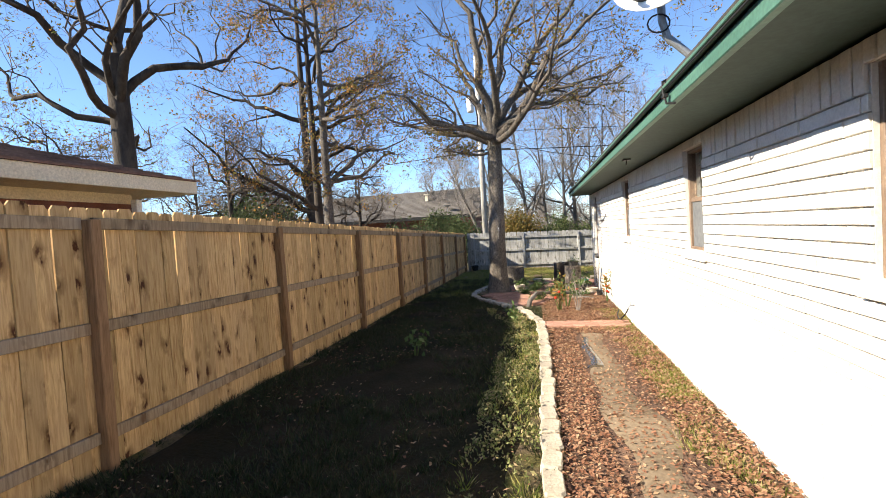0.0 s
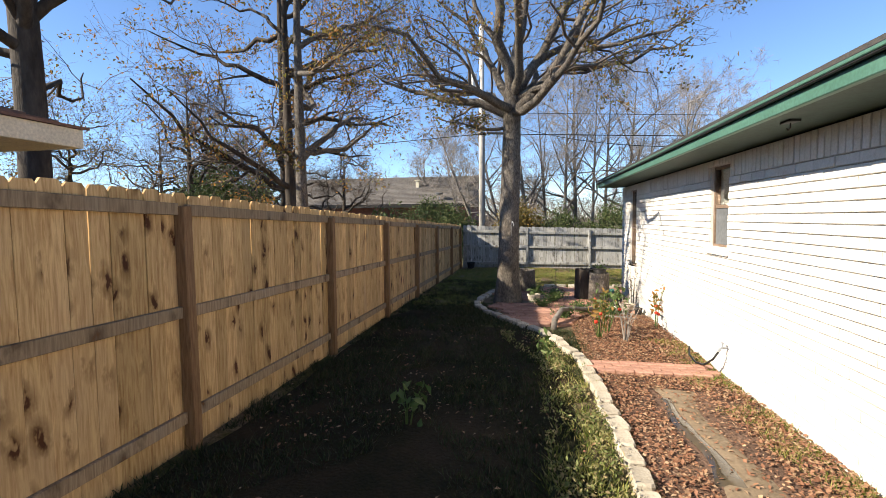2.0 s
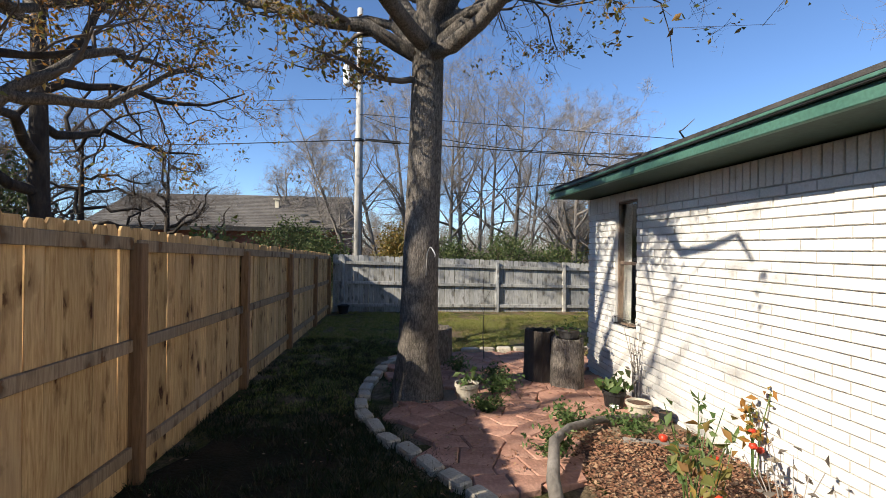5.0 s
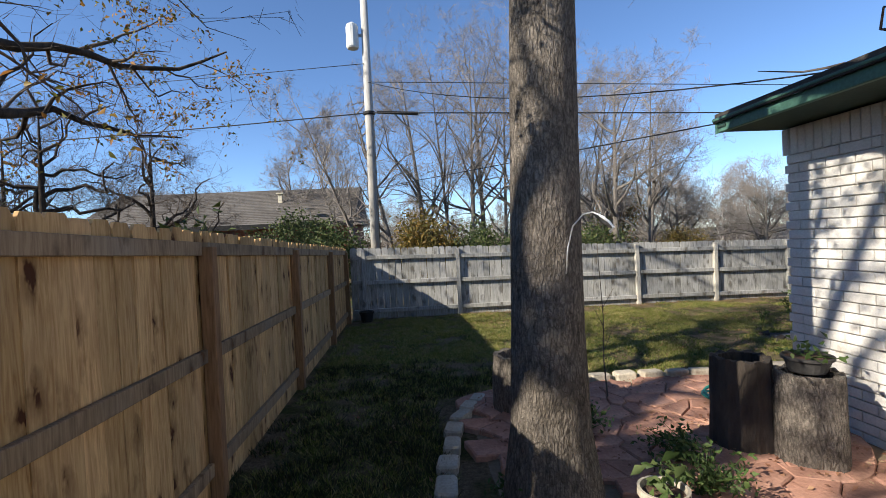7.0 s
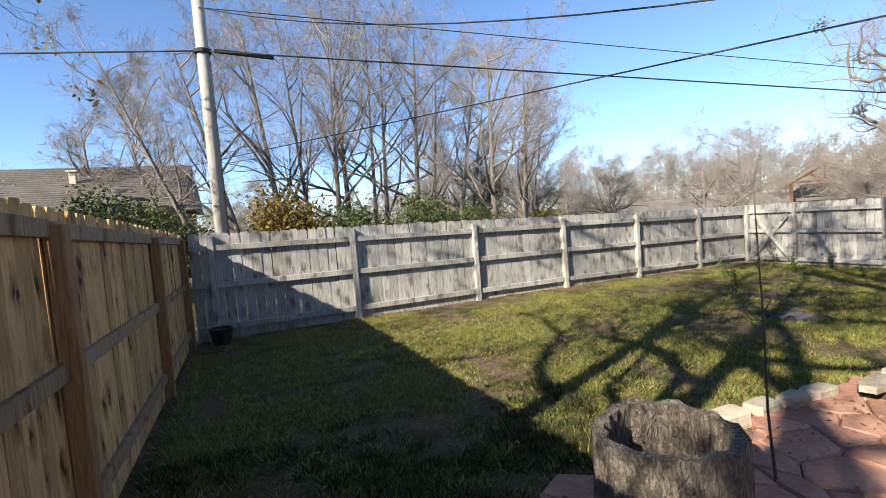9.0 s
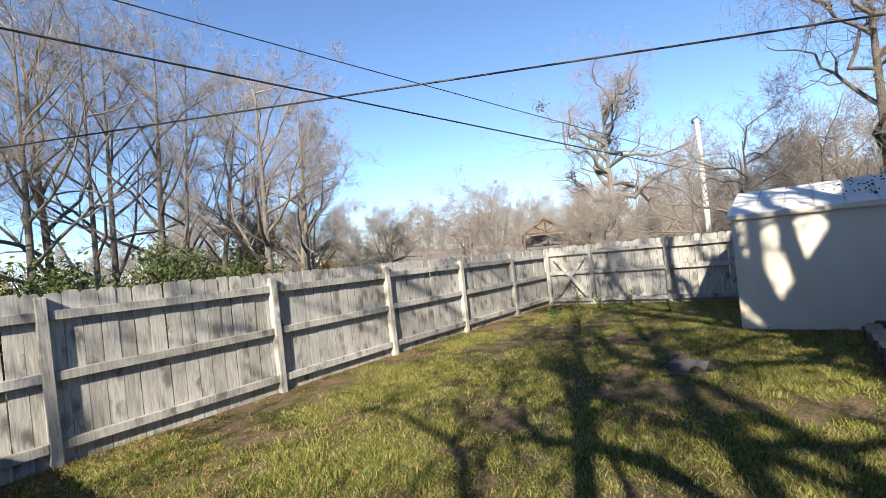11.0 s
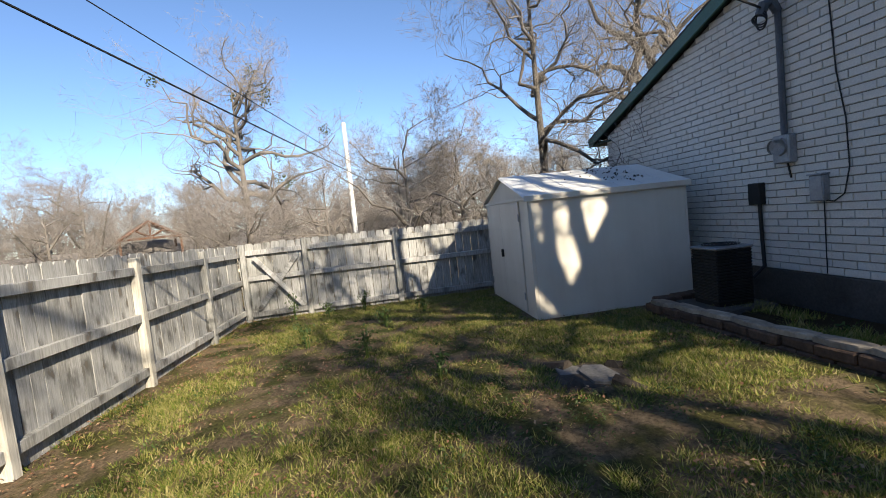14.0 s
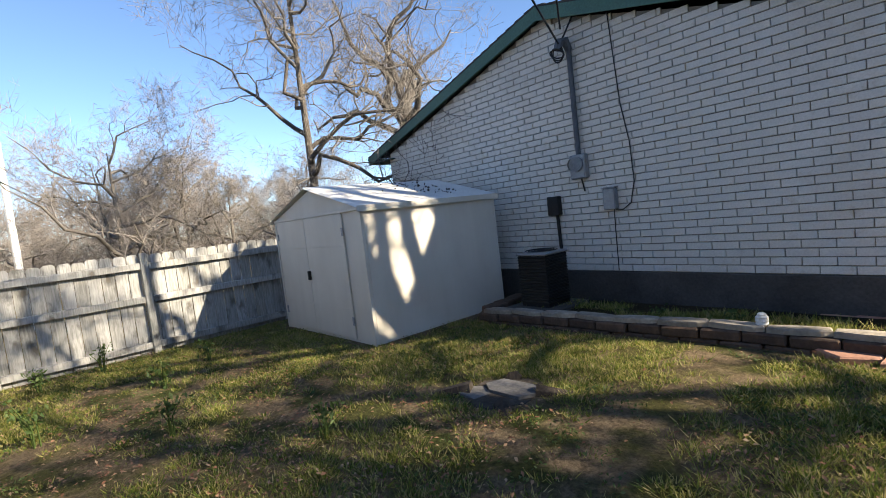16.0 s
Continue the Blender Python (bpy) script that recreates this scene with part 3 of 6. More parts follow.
def fence_run(name, label, start, end, top0, top1, posts, board, rail, post_mats, rails=(0.11, 0.88, 1.66), flip=1, pick=0.14, gap=0.004, seed=1, skip=None, post_drop=0.10, post_w=0.09, rail_half=0.019):
    """A board fence from start to end; posts and rails stand on its left side (flip 1)."""
    rng = random.Random(seed)
    run = thing(name, label, "fence", kind="structure")
    a, b = Vector((*start, 0)), Vector((*end, 0))
    way = (b - a).normalized()
    length = (b - a).length
    ang = math.degrees(math.atan2(way.y, way.x)) - 90
    side = Vector((-way.y, way.x, 0)) * flip
    n = int(length / (pick + gap))
    for i in range(n):
        d = (i + 0.5) * length / n
        if skip and skip[0] < d < skip[1]:
            continue
        p = a + way * d
        g = ground_z(p.x, p.y)
        top = top0 + (top1 - top0) * d / length + rng.uniform(-0.012, 0.012)
        me = picket_mesh(pick, round((top - g + 0.03) / 0.02) * 0.02, board)
        part("picket", me, board, run, at=pose(p.x, p.y, top - round((top - g + 0.03) / 0.02) * 0.02, rng.uniform(-0.35, 0.35), rng.uniform(-0.3, 0.3), ang + (180 if flip < 0 else 0) + rng.uniform(-0.6, 0.6)))
    for j, d in enumerate(posts):
        p = a + way * d + side * (post_w / 2 + 0.001)
        g = ground_z(p.x, p.y)
        top = top0 + (top1 - top0) * d / length - post_drop
        s = Shape().box(-post_w / 2, post_w / 2, -post_w / 2, post_w / 2, g - 0.3, top + rng.uniform(-0.01, 0.015), 0.006)
        part("post", s, post_mats[j % len(post_mats)], run, at=pose(p.x, p.y, 0, rng.uniform(-0.5, 0.5), rng.uniform(-0.5, 0.5), ang))
    stops = sorted(set([0.0] + list(posts) + [length]))
    for d0, d1 in zip(stops, stops[1:]):
        if d1 - d0 < 0.2:
            continue
        for h in rails:
            dm = (d0 + d1) / 2
            p = a + way * dm + side * (rail_half + 0.0005)
            ta = top0 + (top1 - top0) * d0 / length
            tb = top0 + (top1 - top0) * d1 / length
            ga, gb = ground_z(*(a + way * d0).xy), ground_z(*(a + way * d1).xy)
            za, zb = ga + (ta - ga) * h, gb + (tb - gb) * h
            L = (d1 - d0) / 2 - (post_w / 2 + 0.002)
            s = Shape().box(-rail_half, rail_half, -L, L, -0.044, 0.044, 0.004)
            part("rail", s, rail, run, at=pose(p.x, p.y, (za + zb) / 2 + rng.uniform(-0.008, 0.008), math.degrees(math.atan2(zb - za, d1 - d0)), 0, ang))
    return run


# new pine fence beside the neighbour
fence_run("fence_west", "new yellow pine board fence with brown posts and three rails", (-3.33, -4.9), (-3.33, 21.0), 1.93 + 0.154, 1.93 - 0.0315 * 21,
          [1.9 + 0.75, 2.57 + 2.63, 4.9 + 2.95, 4.9 + 5.57, 4.9 + 8.25, 4.9 + 10.75, 4.9 + 13.2, 4.9 + 15.72, 4.9 + 18.35, 4.9 + 20.6], NEW_WOOD, RAIL_WOOD, [POST_WOOD], (0.13, 0.54, 0.935), flip=-1, seed=3, gap=0.0004)
# old grey fences at the back and along the far side
fence_run("fence_north", "weathered grey board fence with pale posts and three rails", (-3.25, 21.03), (9.1, 21.03), 1.26, 0.93,
          [0.3, 2.49, 4.80, 6.83, 8.80, 10.70], GREY_WOOD, GREY_WOOD, [GREY_WOOD, GREY_WOOD, GREY_WOOD, PALE_POST, PALE_POST, GREY_WOOD], (0.12, 0.52, 0.87), flip=-1, seed=5, post_drop=0.05, gap=0.006, rail_half=0.034)
fence_run("fence_east", "weathered grey board fence with a braced gate", (9.08, 21.0), (9.08, 13.0), 0.95, 0.95,
          [0.1, 1.2, 2.87, 5.2], GREY_WOOD, GREY_WOOD, [GREY_WOOD], (0.08, 0.55, 0.88), flip=-1, seed=7, post_drop=0.0, gap=0.006, rail_half=0.034)

# ---- garden shed ----
SX0, SX1, SY0, SY1 = 5.93, 8.45, 14.32, 16.45


def build_shed():
    shed = thing("garden_shed", "cream metal garden shed with double doors and a white roof", "shed")
    z0, ze, zr = -0.42, 1.20, 1.55
    xm = (SX0 + SX1) / 2
    prof = [(SX0, z0), (SX1, z0), (SX1, ze), (xm, zr - 0.03), (SX0, ze)]
    for y in (SY1, SY0 + 0.03):
        s = Shape().add([(x, y, z) for x, z in prof] + [(x, y - 0.03, z) for x, z in prof], [(4, 3, 2, 1, 0), (5, 6, 7, 8, 9)] + [(i, (i + 1) % 5, 5 + (i + 1) % 5, 5 + i) for i in range(5)])
        part("gable_wall", s, SHED_PAINT, shed)
    for x0 in (SX0, SX1 - 0.03):
        part("side_wall", Shape().box(x0, x0 + 0.03, SY0 + 0.031, SY1 - 0.031, z0, ze - 0.004, 0.004), SHED_PAINT, shed)
    for sgn in (-1, 1):
        xe = xm + sgn * (xm - SX0 + 0.035)
        n = 7
        y0, y1 = SY0 - 0.05, SY1 + 0.06
        for i in range(n):
            s = Shape()
            a, b = y0 + (y1 - y0) * i / n, y0 + (y1 - y0) * (i + 1) / n
            s.add([(xe, a, ze), (xe, b, ze), (xm, b, zr), (xm, a, zr), (xe, a, ze + 0.02), (xe, b - 0.03, ze + 0.02), (xm, b - 0.03, zr + 0.02), (xm, a, zr + 0.02)],
                  [(0, 1, 2, 3), (4, 7, 6, 5), (0, 4, 5, 1), (1, 5, 6, 2), (3, 2, 6, 7), (0, 3, 7, 4)])
            part("roof_panel", s, SHED_ROOF, shed, "white ribbed metal roof panel")
        part("eave_trim", Shape().box(min(xe, xe + sgn * 0.012), max(xe, xe + sgn * 0.012), y0, y1, ze - 0.05, ze + 0.022, 0.004), SHED_PAINT, shed)
    yd = SY1 + 0.012
    for k, (a, b) in enumerate(((SX0 + 0.42, xm + 0.21), (xm + 0.215, SX1 - 0.12))):
        d = part("door", Shape().box(a, b, SY1 + 0.001, yd + 0.012, z0 + 0.08, ze - 0.03, 0.006), SHED_PAINT, shed)
        for z in (z0 + 0.3, ze - 0.25):
            part("hinge", Shape().box((a if k == 0 else b) - 0.02, (a if k == 0 else b) + 0.02, yd + 0.01, yd + 0.022, z - 0.05, z + 0.05, 0.003), GALV, d, "grey hinge")
    for z in (0.02, 0.78):
        part("door_seam", Shape().box(SX0 + 0.44, SX1 - 0.14, yd + 0.0125, yd + 0.016, z, z + 0.012, 0.001), SHED_PAINT, shed)
    part("gable_trim", Shape().box(SX0 + 0.02, SX1 - 0.02, SY1 + 0.002, SY1 + 0.03, ze - 0.028, ze + 0.01, 0.004), SHED_PAINT, shed)
    part("latch", Shape().box(xm + 0.17, xm + 0.21, yd + 0.012, yd + 0.05, 0.35, 0.47, 0.006), DARK_METAL, shed, "dark latch")
    for x in (SX0 - 0.004, SX1 - 0.036):
        part("corner_trim", Shape().box(x, x + 0.04, SY1 + 0.002, SY1 + 0.012, z0, ze - 0.005), SHED_PAINT, shed)
    return shed


build_shed()


# ---- trees ----
def grow(seed, height, r0, fork, limbs, levels=4, spread=0.9, wander=0.18, droop=0.0, density=1.0, lean=(0, 0), flare=1.35, trunk_top=None, gnarl=False):
    """Branch polylines of one tree, rooted at the origin: a list of (points, radii), and the twig tips."""
    rng = random.Random(seed)
    out, tips = [], []

    def branch(p, d, length, r, level):
        k = (10, 10, 7, 4, 4, 4)[level] if gnarl else (6 if level <= 1 else (5 if level == 2 else 4))
        pts, rad = [p.copy()], [r]
        q = d.normalized()
        seg = length / (k - 1)
        for i in range(1, k):
            w = wander * (1.0 + 0.35 * level) * (1.5 if gnarl else 1.0)
            q = ((q.lerp(d.normalized(), 0.42) if gnarl else q) + Vector((rng.gauss(0, w), rng.gauss(0, w), rng.gauss(0, w) + 0.05 - droop * level))).normalized()
            p = p + q * seg
            pts.append(p.copy())
            f = i / (k - 1)
            rad.append(max(r * (1 - 0.84 * f), 0.0025))
        out.append((pts, rad))
        if level >= levels:
            tips.append((pts[-1], q.copy()))
            tips.append((pts[-2], q.copy()))
            return
        kids = max(2, round(((0, 10, 7, 4, 3) if gnarl else (0, 7, 5, 4, 4))[level] * density * rng.uniform(0.8, 1.25)))
        for _ in range(kids):
            f = rng.uniform(0.18, 1.0)
            i = min(int(f * (k - 1)), k - 2)
            g = f * (k - 1) - i
            b = pts[i].lerp(pts[i + 1], g)
            t = (pts[i + 1] - pts[i]).normalized()
            side = Vector((rng.gauss(0, 1), rng.gauss(0, 1), rng.gauss(0.25, 0.7)))
            side = (side - t * side.dot(t)).normalized()
            dd = (t * rng.uniform(0.5, 1.0) + side * spread * rng.uniform(0.6, 1.1)).normalized()
            branch(b, dd, length * rng.uniform(0.34, 0.60), max(rad[i] * rng.uniform(0.34, 0.56), 0.0035), level + 1)

    top = trunk_top or fork
    pts, rad = [], []
    k = 9
    for i in range(k):
        f = i / (k - 1)
        z = top * f
        pts.append(Vector((lean[0] * f + 0.05 * r0 * 4 * math.sin(3 * f + seed), lean[1] * f + 0.05 * r0 * 4 * math.cos(2.3 * f + seed) - 0.2 * r0, z)))
        rad.append(r0 * ((flare - 1) * math.exp(-z * 3.0) + 1 - (0.22 if not trunk_top else 0.93) * f))
    out.append((pts, rad))
    for limb in limbs:
        d, length, rr, hz = limb
        f = min(hz / top, 1.0)
        i = min(int(f * (k - 1)), k - 2)
        b = pts[i].lerp(pts[i + 1], f * (k - 1) - i)
        branch(b, Vector(d), length, rr, 1)
    return out, tips


def tube_arrays(lines, sides):
    """Tubes for many polylines of one length, as arrays."""
    P = np.array([[tuple(p) for p in pts] for pts, _ in lines])
    R = np.array([rad for _, rad in lines])
    n, k, _ = P.shape
    T = np.empty_like(P)
    T[:, 1:-1] = P[:, 2:] - P[:, :-2]
    T[:, 0] = P[:, 1] - P[:, 0]
    T[:, -1] = P[:, -1] - P[:, -2]
    T /= np.linalg.norm(T, axis=2, keepdims=True) + 1e-9
    ref = np.zeros((n, 1, 3))
    low = np.abs(T[:, :1, 0]).max(axis=1) < 0.7
    ref[low, 0, 0] = 1.0
    ref[~low, 0, 1] = 1.0
    U = ref - T * (T * ref).sum(axis=2, keepdims=True)
    U /= np.linalg.norm(U, axis=2, keepdims=True) + 1e-9
    W = np.cross(T, U)
    a = np.arange(sides) * 2 * np.pi / sides
    V = P[:, :, None, :] + R[:, :, None, None] * (np.cos(a)[None, None, :, None] * U[:, :, None, :] + np.sin(a)[None, None, :, None] * W[:, :, None, :])
    base = (np.arange(n) * k * sides)[:, None, None] + (np.arange(k - 1) * sides)[None, :, None]
    j = np.arange(sides)[None, None, :]
    jn = (np.arange(sides) + 1) % sides
    jn = jn[None, None, :]
    F = np.stack([base + j, base + jn, base + jn + sides, base + j + sides], axis=-1)
    return V.reshape(-1, 3), F.reshape(-1, 4)


def tubes_mesh(name, lines, mat, sides_of):
    groups = {}
    for pts, rad in lines:
        groups.setdefault((len(pts), sides_of(rad[0])), []).append((pts, rad))
    vs, fs, off = [], [], 0
    for (_, sides), g in groups.items():
        v, f = tube_arrays(g, sides)
        vs.append(v)
        fs.append(f + off)
        off += len(v)
    return quick_mesh(name, np.concatenate(vs), np.concatenate(fs), mat, True)


def scatter_leaves(name, rs, centres, spread, size, mat, fold=0.35):
    """Small folded leaves round the centres (n, 3)."""
    n = len(centres)
    c = centres + rs.normal(0, spread, (n, 3))
    d = rs.normal(0, 1, (n, 3))
    d /= np.linalg.norm(d, axis=1, keepdims=True)
    e = np.cross(d, rs.normal(0, 1, (n, 3)))
    e /= np.linalg.norm(e, axis=1, keepdims=True) + 1e-9
    h = np.cross(d, e)
    s = size * rs.uniform(0.6, 1.3, (n, 1))
    V = np.stack([c - d * s, c + e * s * 0.5 + h * s * fold, c + d * s, c - e * s * 0.5 + h * s * fold], axis=1).reshape(-1, 3)
    k = np.arange(n)[:, None] * 4
    F = np.concatenate([k + np.array([[0, 1, 2]]), k + np.array([[0, 2, 3]])])
    return quick_mesh(name, V, F, mat)


def build_tree(label, at, skeleton, bark, twig, leaf=None, leaf_n=0, leaf_size=0.05, leaf_spread=0.16, seed=1, turn=0, size=1.0, fuzz=2200, fuzz_len=0.3, group="", clumps=0):
    lines, tips = skeleton
    tree = thing("tree", label, "tree", group, at=pose(*at, 0, 0, turn))
    tree.scale = (size, size, size)
    big = [q for q in lines if q[1][0] > 0.05]
    small = [q for q in lines if q[1][0] <= 0.05]
    small = [([q[0][0], q[0][3]], [q[1][0], q[1][3]]) if len(q[0]) == 4 and q[1][0] < 0.006 else (([q[0][0], q[0][2], q[0][3]], [q[1][0], q[1][2], q[1][3]]) if len(q[0]) == 4 and q[1][0] < 0.014 else q) for q in small]
    part("trunk", tubes_mesh("trunk", big, bark, lambda r: 14 if r > 0.15 else (8 if r > 0.08 else 6)), bark, tree)
    if small:
        part("crown", tubes_mesh("crown", small, twig, lambda r: 4 if r > 0.02 else 3), twig, tree, "bare twigs")
    if fuzz:
        rs = np.random.RandomState(seed + 500)
        T = np.array([tuple(p) for p, _ in tips])
        D = np.array([tuple(q) for _, q in tips])
        k = rs.randint(0, len(T), fuzz)
        P = T[k] - D[k] * rs.uniform(0, 0.35, (fuzz, 1))
        u = D[k] + rs.normal(0, 0.55, (fuzz, 3))
        u /= np.linalg.norm(u, axis=1, keepdims=True)
        v = np.cross(u, rs.normal(0, 1, (fuzz, 3)))
        v /= np.linalg.norm(v, axis=1, keepdims=True)
        ln = rs.uniform(0.35, 1.2, (fuzz, 1)) * fuzz_len
        w = fuzz_len * 0.011
        V = np.stack([P - v * w, P + v * w, P + u * ln], 1).reshape(-1, 3)
        part("crown_fringe", quick_mesh("crown_fringe", V, np.arange(3 * fuzz).reshape(-1, 3), twig), twig, tree)
    if leaf and leaf_n:
        rs = np.random.RandomState(seed)
        T = np.array([tuple(p) for p, _ in tips])
        keep = rs.rand(len(T)) < 0.6
        T = T[keep] if keep.any() else T
        if clumps:
            T = T[rs.randint(0, len(T), clumps)]
        C = T[rs.randint(0, len(T), leaf_n)]
        part("foliage", scatter_leaves("foliage", rs, C, leaf_spread, leaf_size, leaf), leaf, tree, "sparse remaining leaves")
    return tree


# the oak beside the patio
OAK_LIMBS = [((-0.95, -0.15, 0.30), 3.6, 0.10, 4.0), ((0.95, -0.15, 0.50), 5.0, 0.135, 4.05), ((0.80, 0.55, 0.75), 4.8, 0.11, 4.3), ((-0.45, 0.15, 1.0), 5.4, 0.13, 4.4), ((0.10, 0.3, 1.0), 5.6, 0.13, 4.45),
             ((0.45, -0.35, 1.0), 5.4, 0.12, 4.4), ((-0.75, 0.5, 0.8), 5.0, 0.11, 4.35), ((0.3, 0.95, 0.7), 4.8, 0.10, 4.25), ((-0.45, -0.95, 0.22), 4.6, 0.10, 4.15), ((0.25, -1.0, 0.35), 4.4, 0.10, 4.1), ((-0.15, -0.75, 0.8), 4.8, 0.10, 4.35), ((-0.6, -0.2, -0.12), 1.6, 0.045, 3.9), ((0.9, -0.35, 0.22), 3.8, 0.085, 4.3), ((1.0, 0.35, 0.35), 3.8, 0.08, 4.4), ((-0.9, 0.4, 0.15), 3.0, 0.07, 4.2)]
build_tree("tall oak with rough grey bark and sparse brown leaves", (-1.12, 12.72, -0.33), grow(11, 10, 0.228, 4.55, OAK_LIMBS, 5, 0.9, 0.13, 0.004, 0.62, flare=1.45, gnarl=True), BARK, TWIG, OAK_LEAF, 9000, 0.04, 0.09, 4, fuzz=8000, fuzz_len=0.22, clumps=900)

# trees over the neighbour's side
def up_limbs(rng, n, z0, z1, length, r, out=0.8, up=0.7):
    got = []
    for i in range(n):
        f = (i + rng.uniform(0, 0.8)) / n
        a = rng.uniform(0, 2 * math.pi)
        got.append(((out * math.cos(a), out * math.sin(a), up * rng.uniform(0.6, 1.3)), length * (1.1 - 0.55 * f) * rng.uniform(0.8, 1.15), r * (1.05 - 0.6 * f), z0 + (z1 - z0) * f))
    return got


def simple_tree(seed, height, r, z0, length, n=11, levels=4, spread=0.9, wander=0.16, out=0.8, up=0.7, density=1.0, lean=(0, 0), droop=0.0, gnarl=False):
    rng = random.Random(seed)
    return grow(seed, height, r, height, up_limbs(rng, n, z0, height * 0.97, length, r * 0.5, out, up), levels, spread, wander, droop, density, lean, 1.3, height, gnarl)


build_tree("tall slim tree with dark bark and yellowing leaves", (-6.5, 13.4, -0.35), simple_tree(21, 11.5, 0.15, 2.6, 3.2, 13, 4, 0.95, 0.15, 1.0, 0.32, 0.55, droop=0.010, gnarl=True), DARK_BARK, TWIG, ORANGE_LEAF, 3800, 0.045, 0.12, 5, fuzz=1300, clumps=190, group="twin trees behind the new fence")
build_tree("tall slim tree with grey bark and yellowing leaves", (-5.8, 12.65, -0.35), simple_tree(22, 11.0, 0.16, 2.7, 3.0, 12, 4, 0.95, 0.15, 1.0, 0.32, 0.55, droop=0.010, gnarl=True), BARK, TWIG, ORANGE_LEAF, 3400, 0.045, 0.12, 6, fuzz=1300, clumps=170, group="twin trees behind the new fence")
build_tree("tall dark tree with long drooping limbs and orange leaves", (-9.3, 18.5, -0.4), simple_tree(21, 14.0, 0.25, 2.9, 5.6, 16, 4, 0.95, 0.15, 1.0, 0.28, 0.75, droop=0.010, gnarl=True), DARK_BARK, TWIG, ORANGE_LEAF, 9000, 0.055, 0.16, 8, fuzz=4500, fuzz_len=0.36, clumps=600)
BIG = [((-0.85, 0.5, 0.35), 4.5, 0.11, 4.2), ((-0.7, -0.4, 0.75), 5.5, 0.17, 5.3), ((0.55, 0.4, 0.9), 5.0, 0.16, 5.4), ((-0.15, 0.3, 1.0), 6.0, 0.2, 5.6), ((0.45, -0.8, 0.75), 5.6, 0.17, 5.2), ((-0.9, 0.1, 0.3), 4.6, 0.12, 4.8), ((0.25, -0.9, 0.5), 5.0, 0.14, 4.9), ((0.7, -0.5, 0.75), 4.8, 0.11, 5.3)]
build_tree("massive old oak with dark forked limbs", (-9.7, 9.8, -0.3), grow(31, 12, 0.275, 6.4, [(d, n, 0.75 * r, z) for d, n, r, z in BIG], 5, 0.95, 0.16, 0.0, 0.5, gnarl=True), DARK_BARK, TWIG, OAK_LEAF, 1800, 0.045, 0.12, 7, fuzz=2200, clumps=200)
for k, (x, y, hh) in enumerate([(-14.5, 23.0, 8.0), (-19.0, 19.0, 9.0), (-10.5, 27.0, 8.5), (-22.0, 33.0, 9.5), (-17.0, 14.0, 9.0), (-13.5, 20.0, 9.0), (-12.0, 17.0, 9.5), (-11.5, 23.5, 8.5), (-16.0, 28.0, 9.0), (-20.0, 25.0, 10.0)]):
    build_tree("dark bare oak with crooked branches behind the fence", (x, y, -0.5), simple_tree(40 + k, hh * 0.7, 0.16, hh * 0.2, hh * 0.42, 13, 4, 1.0, 0.24, 1.0, 0.55, 0.8, gnarl=True), DARK_BARK, TWIG, OAK_LEAF if k in (0, 1, 4) else None, 1500, 0.06, 0.25, 50 + k, fuzz=1500 if k == 5 else 2200, group="dark oaks")

# bare trees in a clump behind the back fence
CLUMP = [(-3.4, 32.0, 8.5, (-3.2, 0.3)), (-2.2, 34.0, 9.5, (-2.2, 0)), (-0.6, 35.0, 10.5, (-1.2, 0)), (0.6, 36.0, 11.5, (-0.8, 0)), (1.6, 35.0, 11.5, (0.3, 0)), (2.6, 37.0, 12.0, (-0.2, 0)), (3.5, 35.5, 11.8, (0.3, 0)), (4.5, 37.0, 12.0, (0.4, 0)), (5.6, 35.5, 11.5, (0.6, 0)),
         (6.8, 36.5, 11.0, (1.0, 0)), (8.2, 36.5, 10.2, (1.8, 0)), (9.6, 38.0, 8.5, (1.6, 0)), (11.0, 39.0, 6.5, (1.2, 0)), (-5.6, 38.0, 8.0, (-1.4, 0)), (-8.5, 40.0, 7.5, (-0.5, 0)), (9.4, 31.5, 8.8, (0.4, 0)), (10.4, 33.5, 8.0, (0.9, 0)), (8.0, 32.0, 9.0, (0.3, 0))]
for k, (x, y, hh, ln) in enumerate(CLUMP):
    build_tree("tall bare tree with pale upright branches", (x, y, -0.6), simple_tree(60 + k, hh, 0.12 + 0.025 * (k % 3), hh * 0.16, hh * 0.42, 13, 4, 0.75, 0.15, 0.95, 0.95, 0.9, ln), PALE_BARK, PALE_TWIG, None, 0, seed=70 + k, fuzz=4200, fuzz_len=0.5, group="bare clump behind the back fence")
build_tree("small tree with rusty orange leaves", (12.5, 41.0, -0.8), simple_tree(81, 4.2, 0.12, 1.0, 2.2, 10, 4, 1.0, 0.2, 0.9, 0.5), PALE_BARK, TWIG, ORANGE_LEAF, 3500, 0.09, 0.3, 81)
# trees beyond the far side fence
build_tree("lone bare tree with mistletoe clumps", (33.0, 27.5, -2.3), simple_tree(91, 9.0, 0.24, 3.8, 5.4, 17, 4, 1.0, 0.2, 1.0, 0.55, 0.95, gnarl=True), PALE_BARK, PALE_TWIG, EVERGREEN, 700, 0.07, 0.16, 91, size=1.45, fuzz=5500, fuzz_len=0.45, clumps=9)
build_tree("bare spreading tree behind the shed", (11.3, 14.4, -0.5), simple_tree(92, 8.6, 0.125, 2.0, 3.7, 22, 4, 1.0, 0.2, 1.0, 0.55, 1.0, gnarl=True), BARK, GREY_TWIG, None, 0, seed=92, fuzz=4500, fuzz_len=0.26)
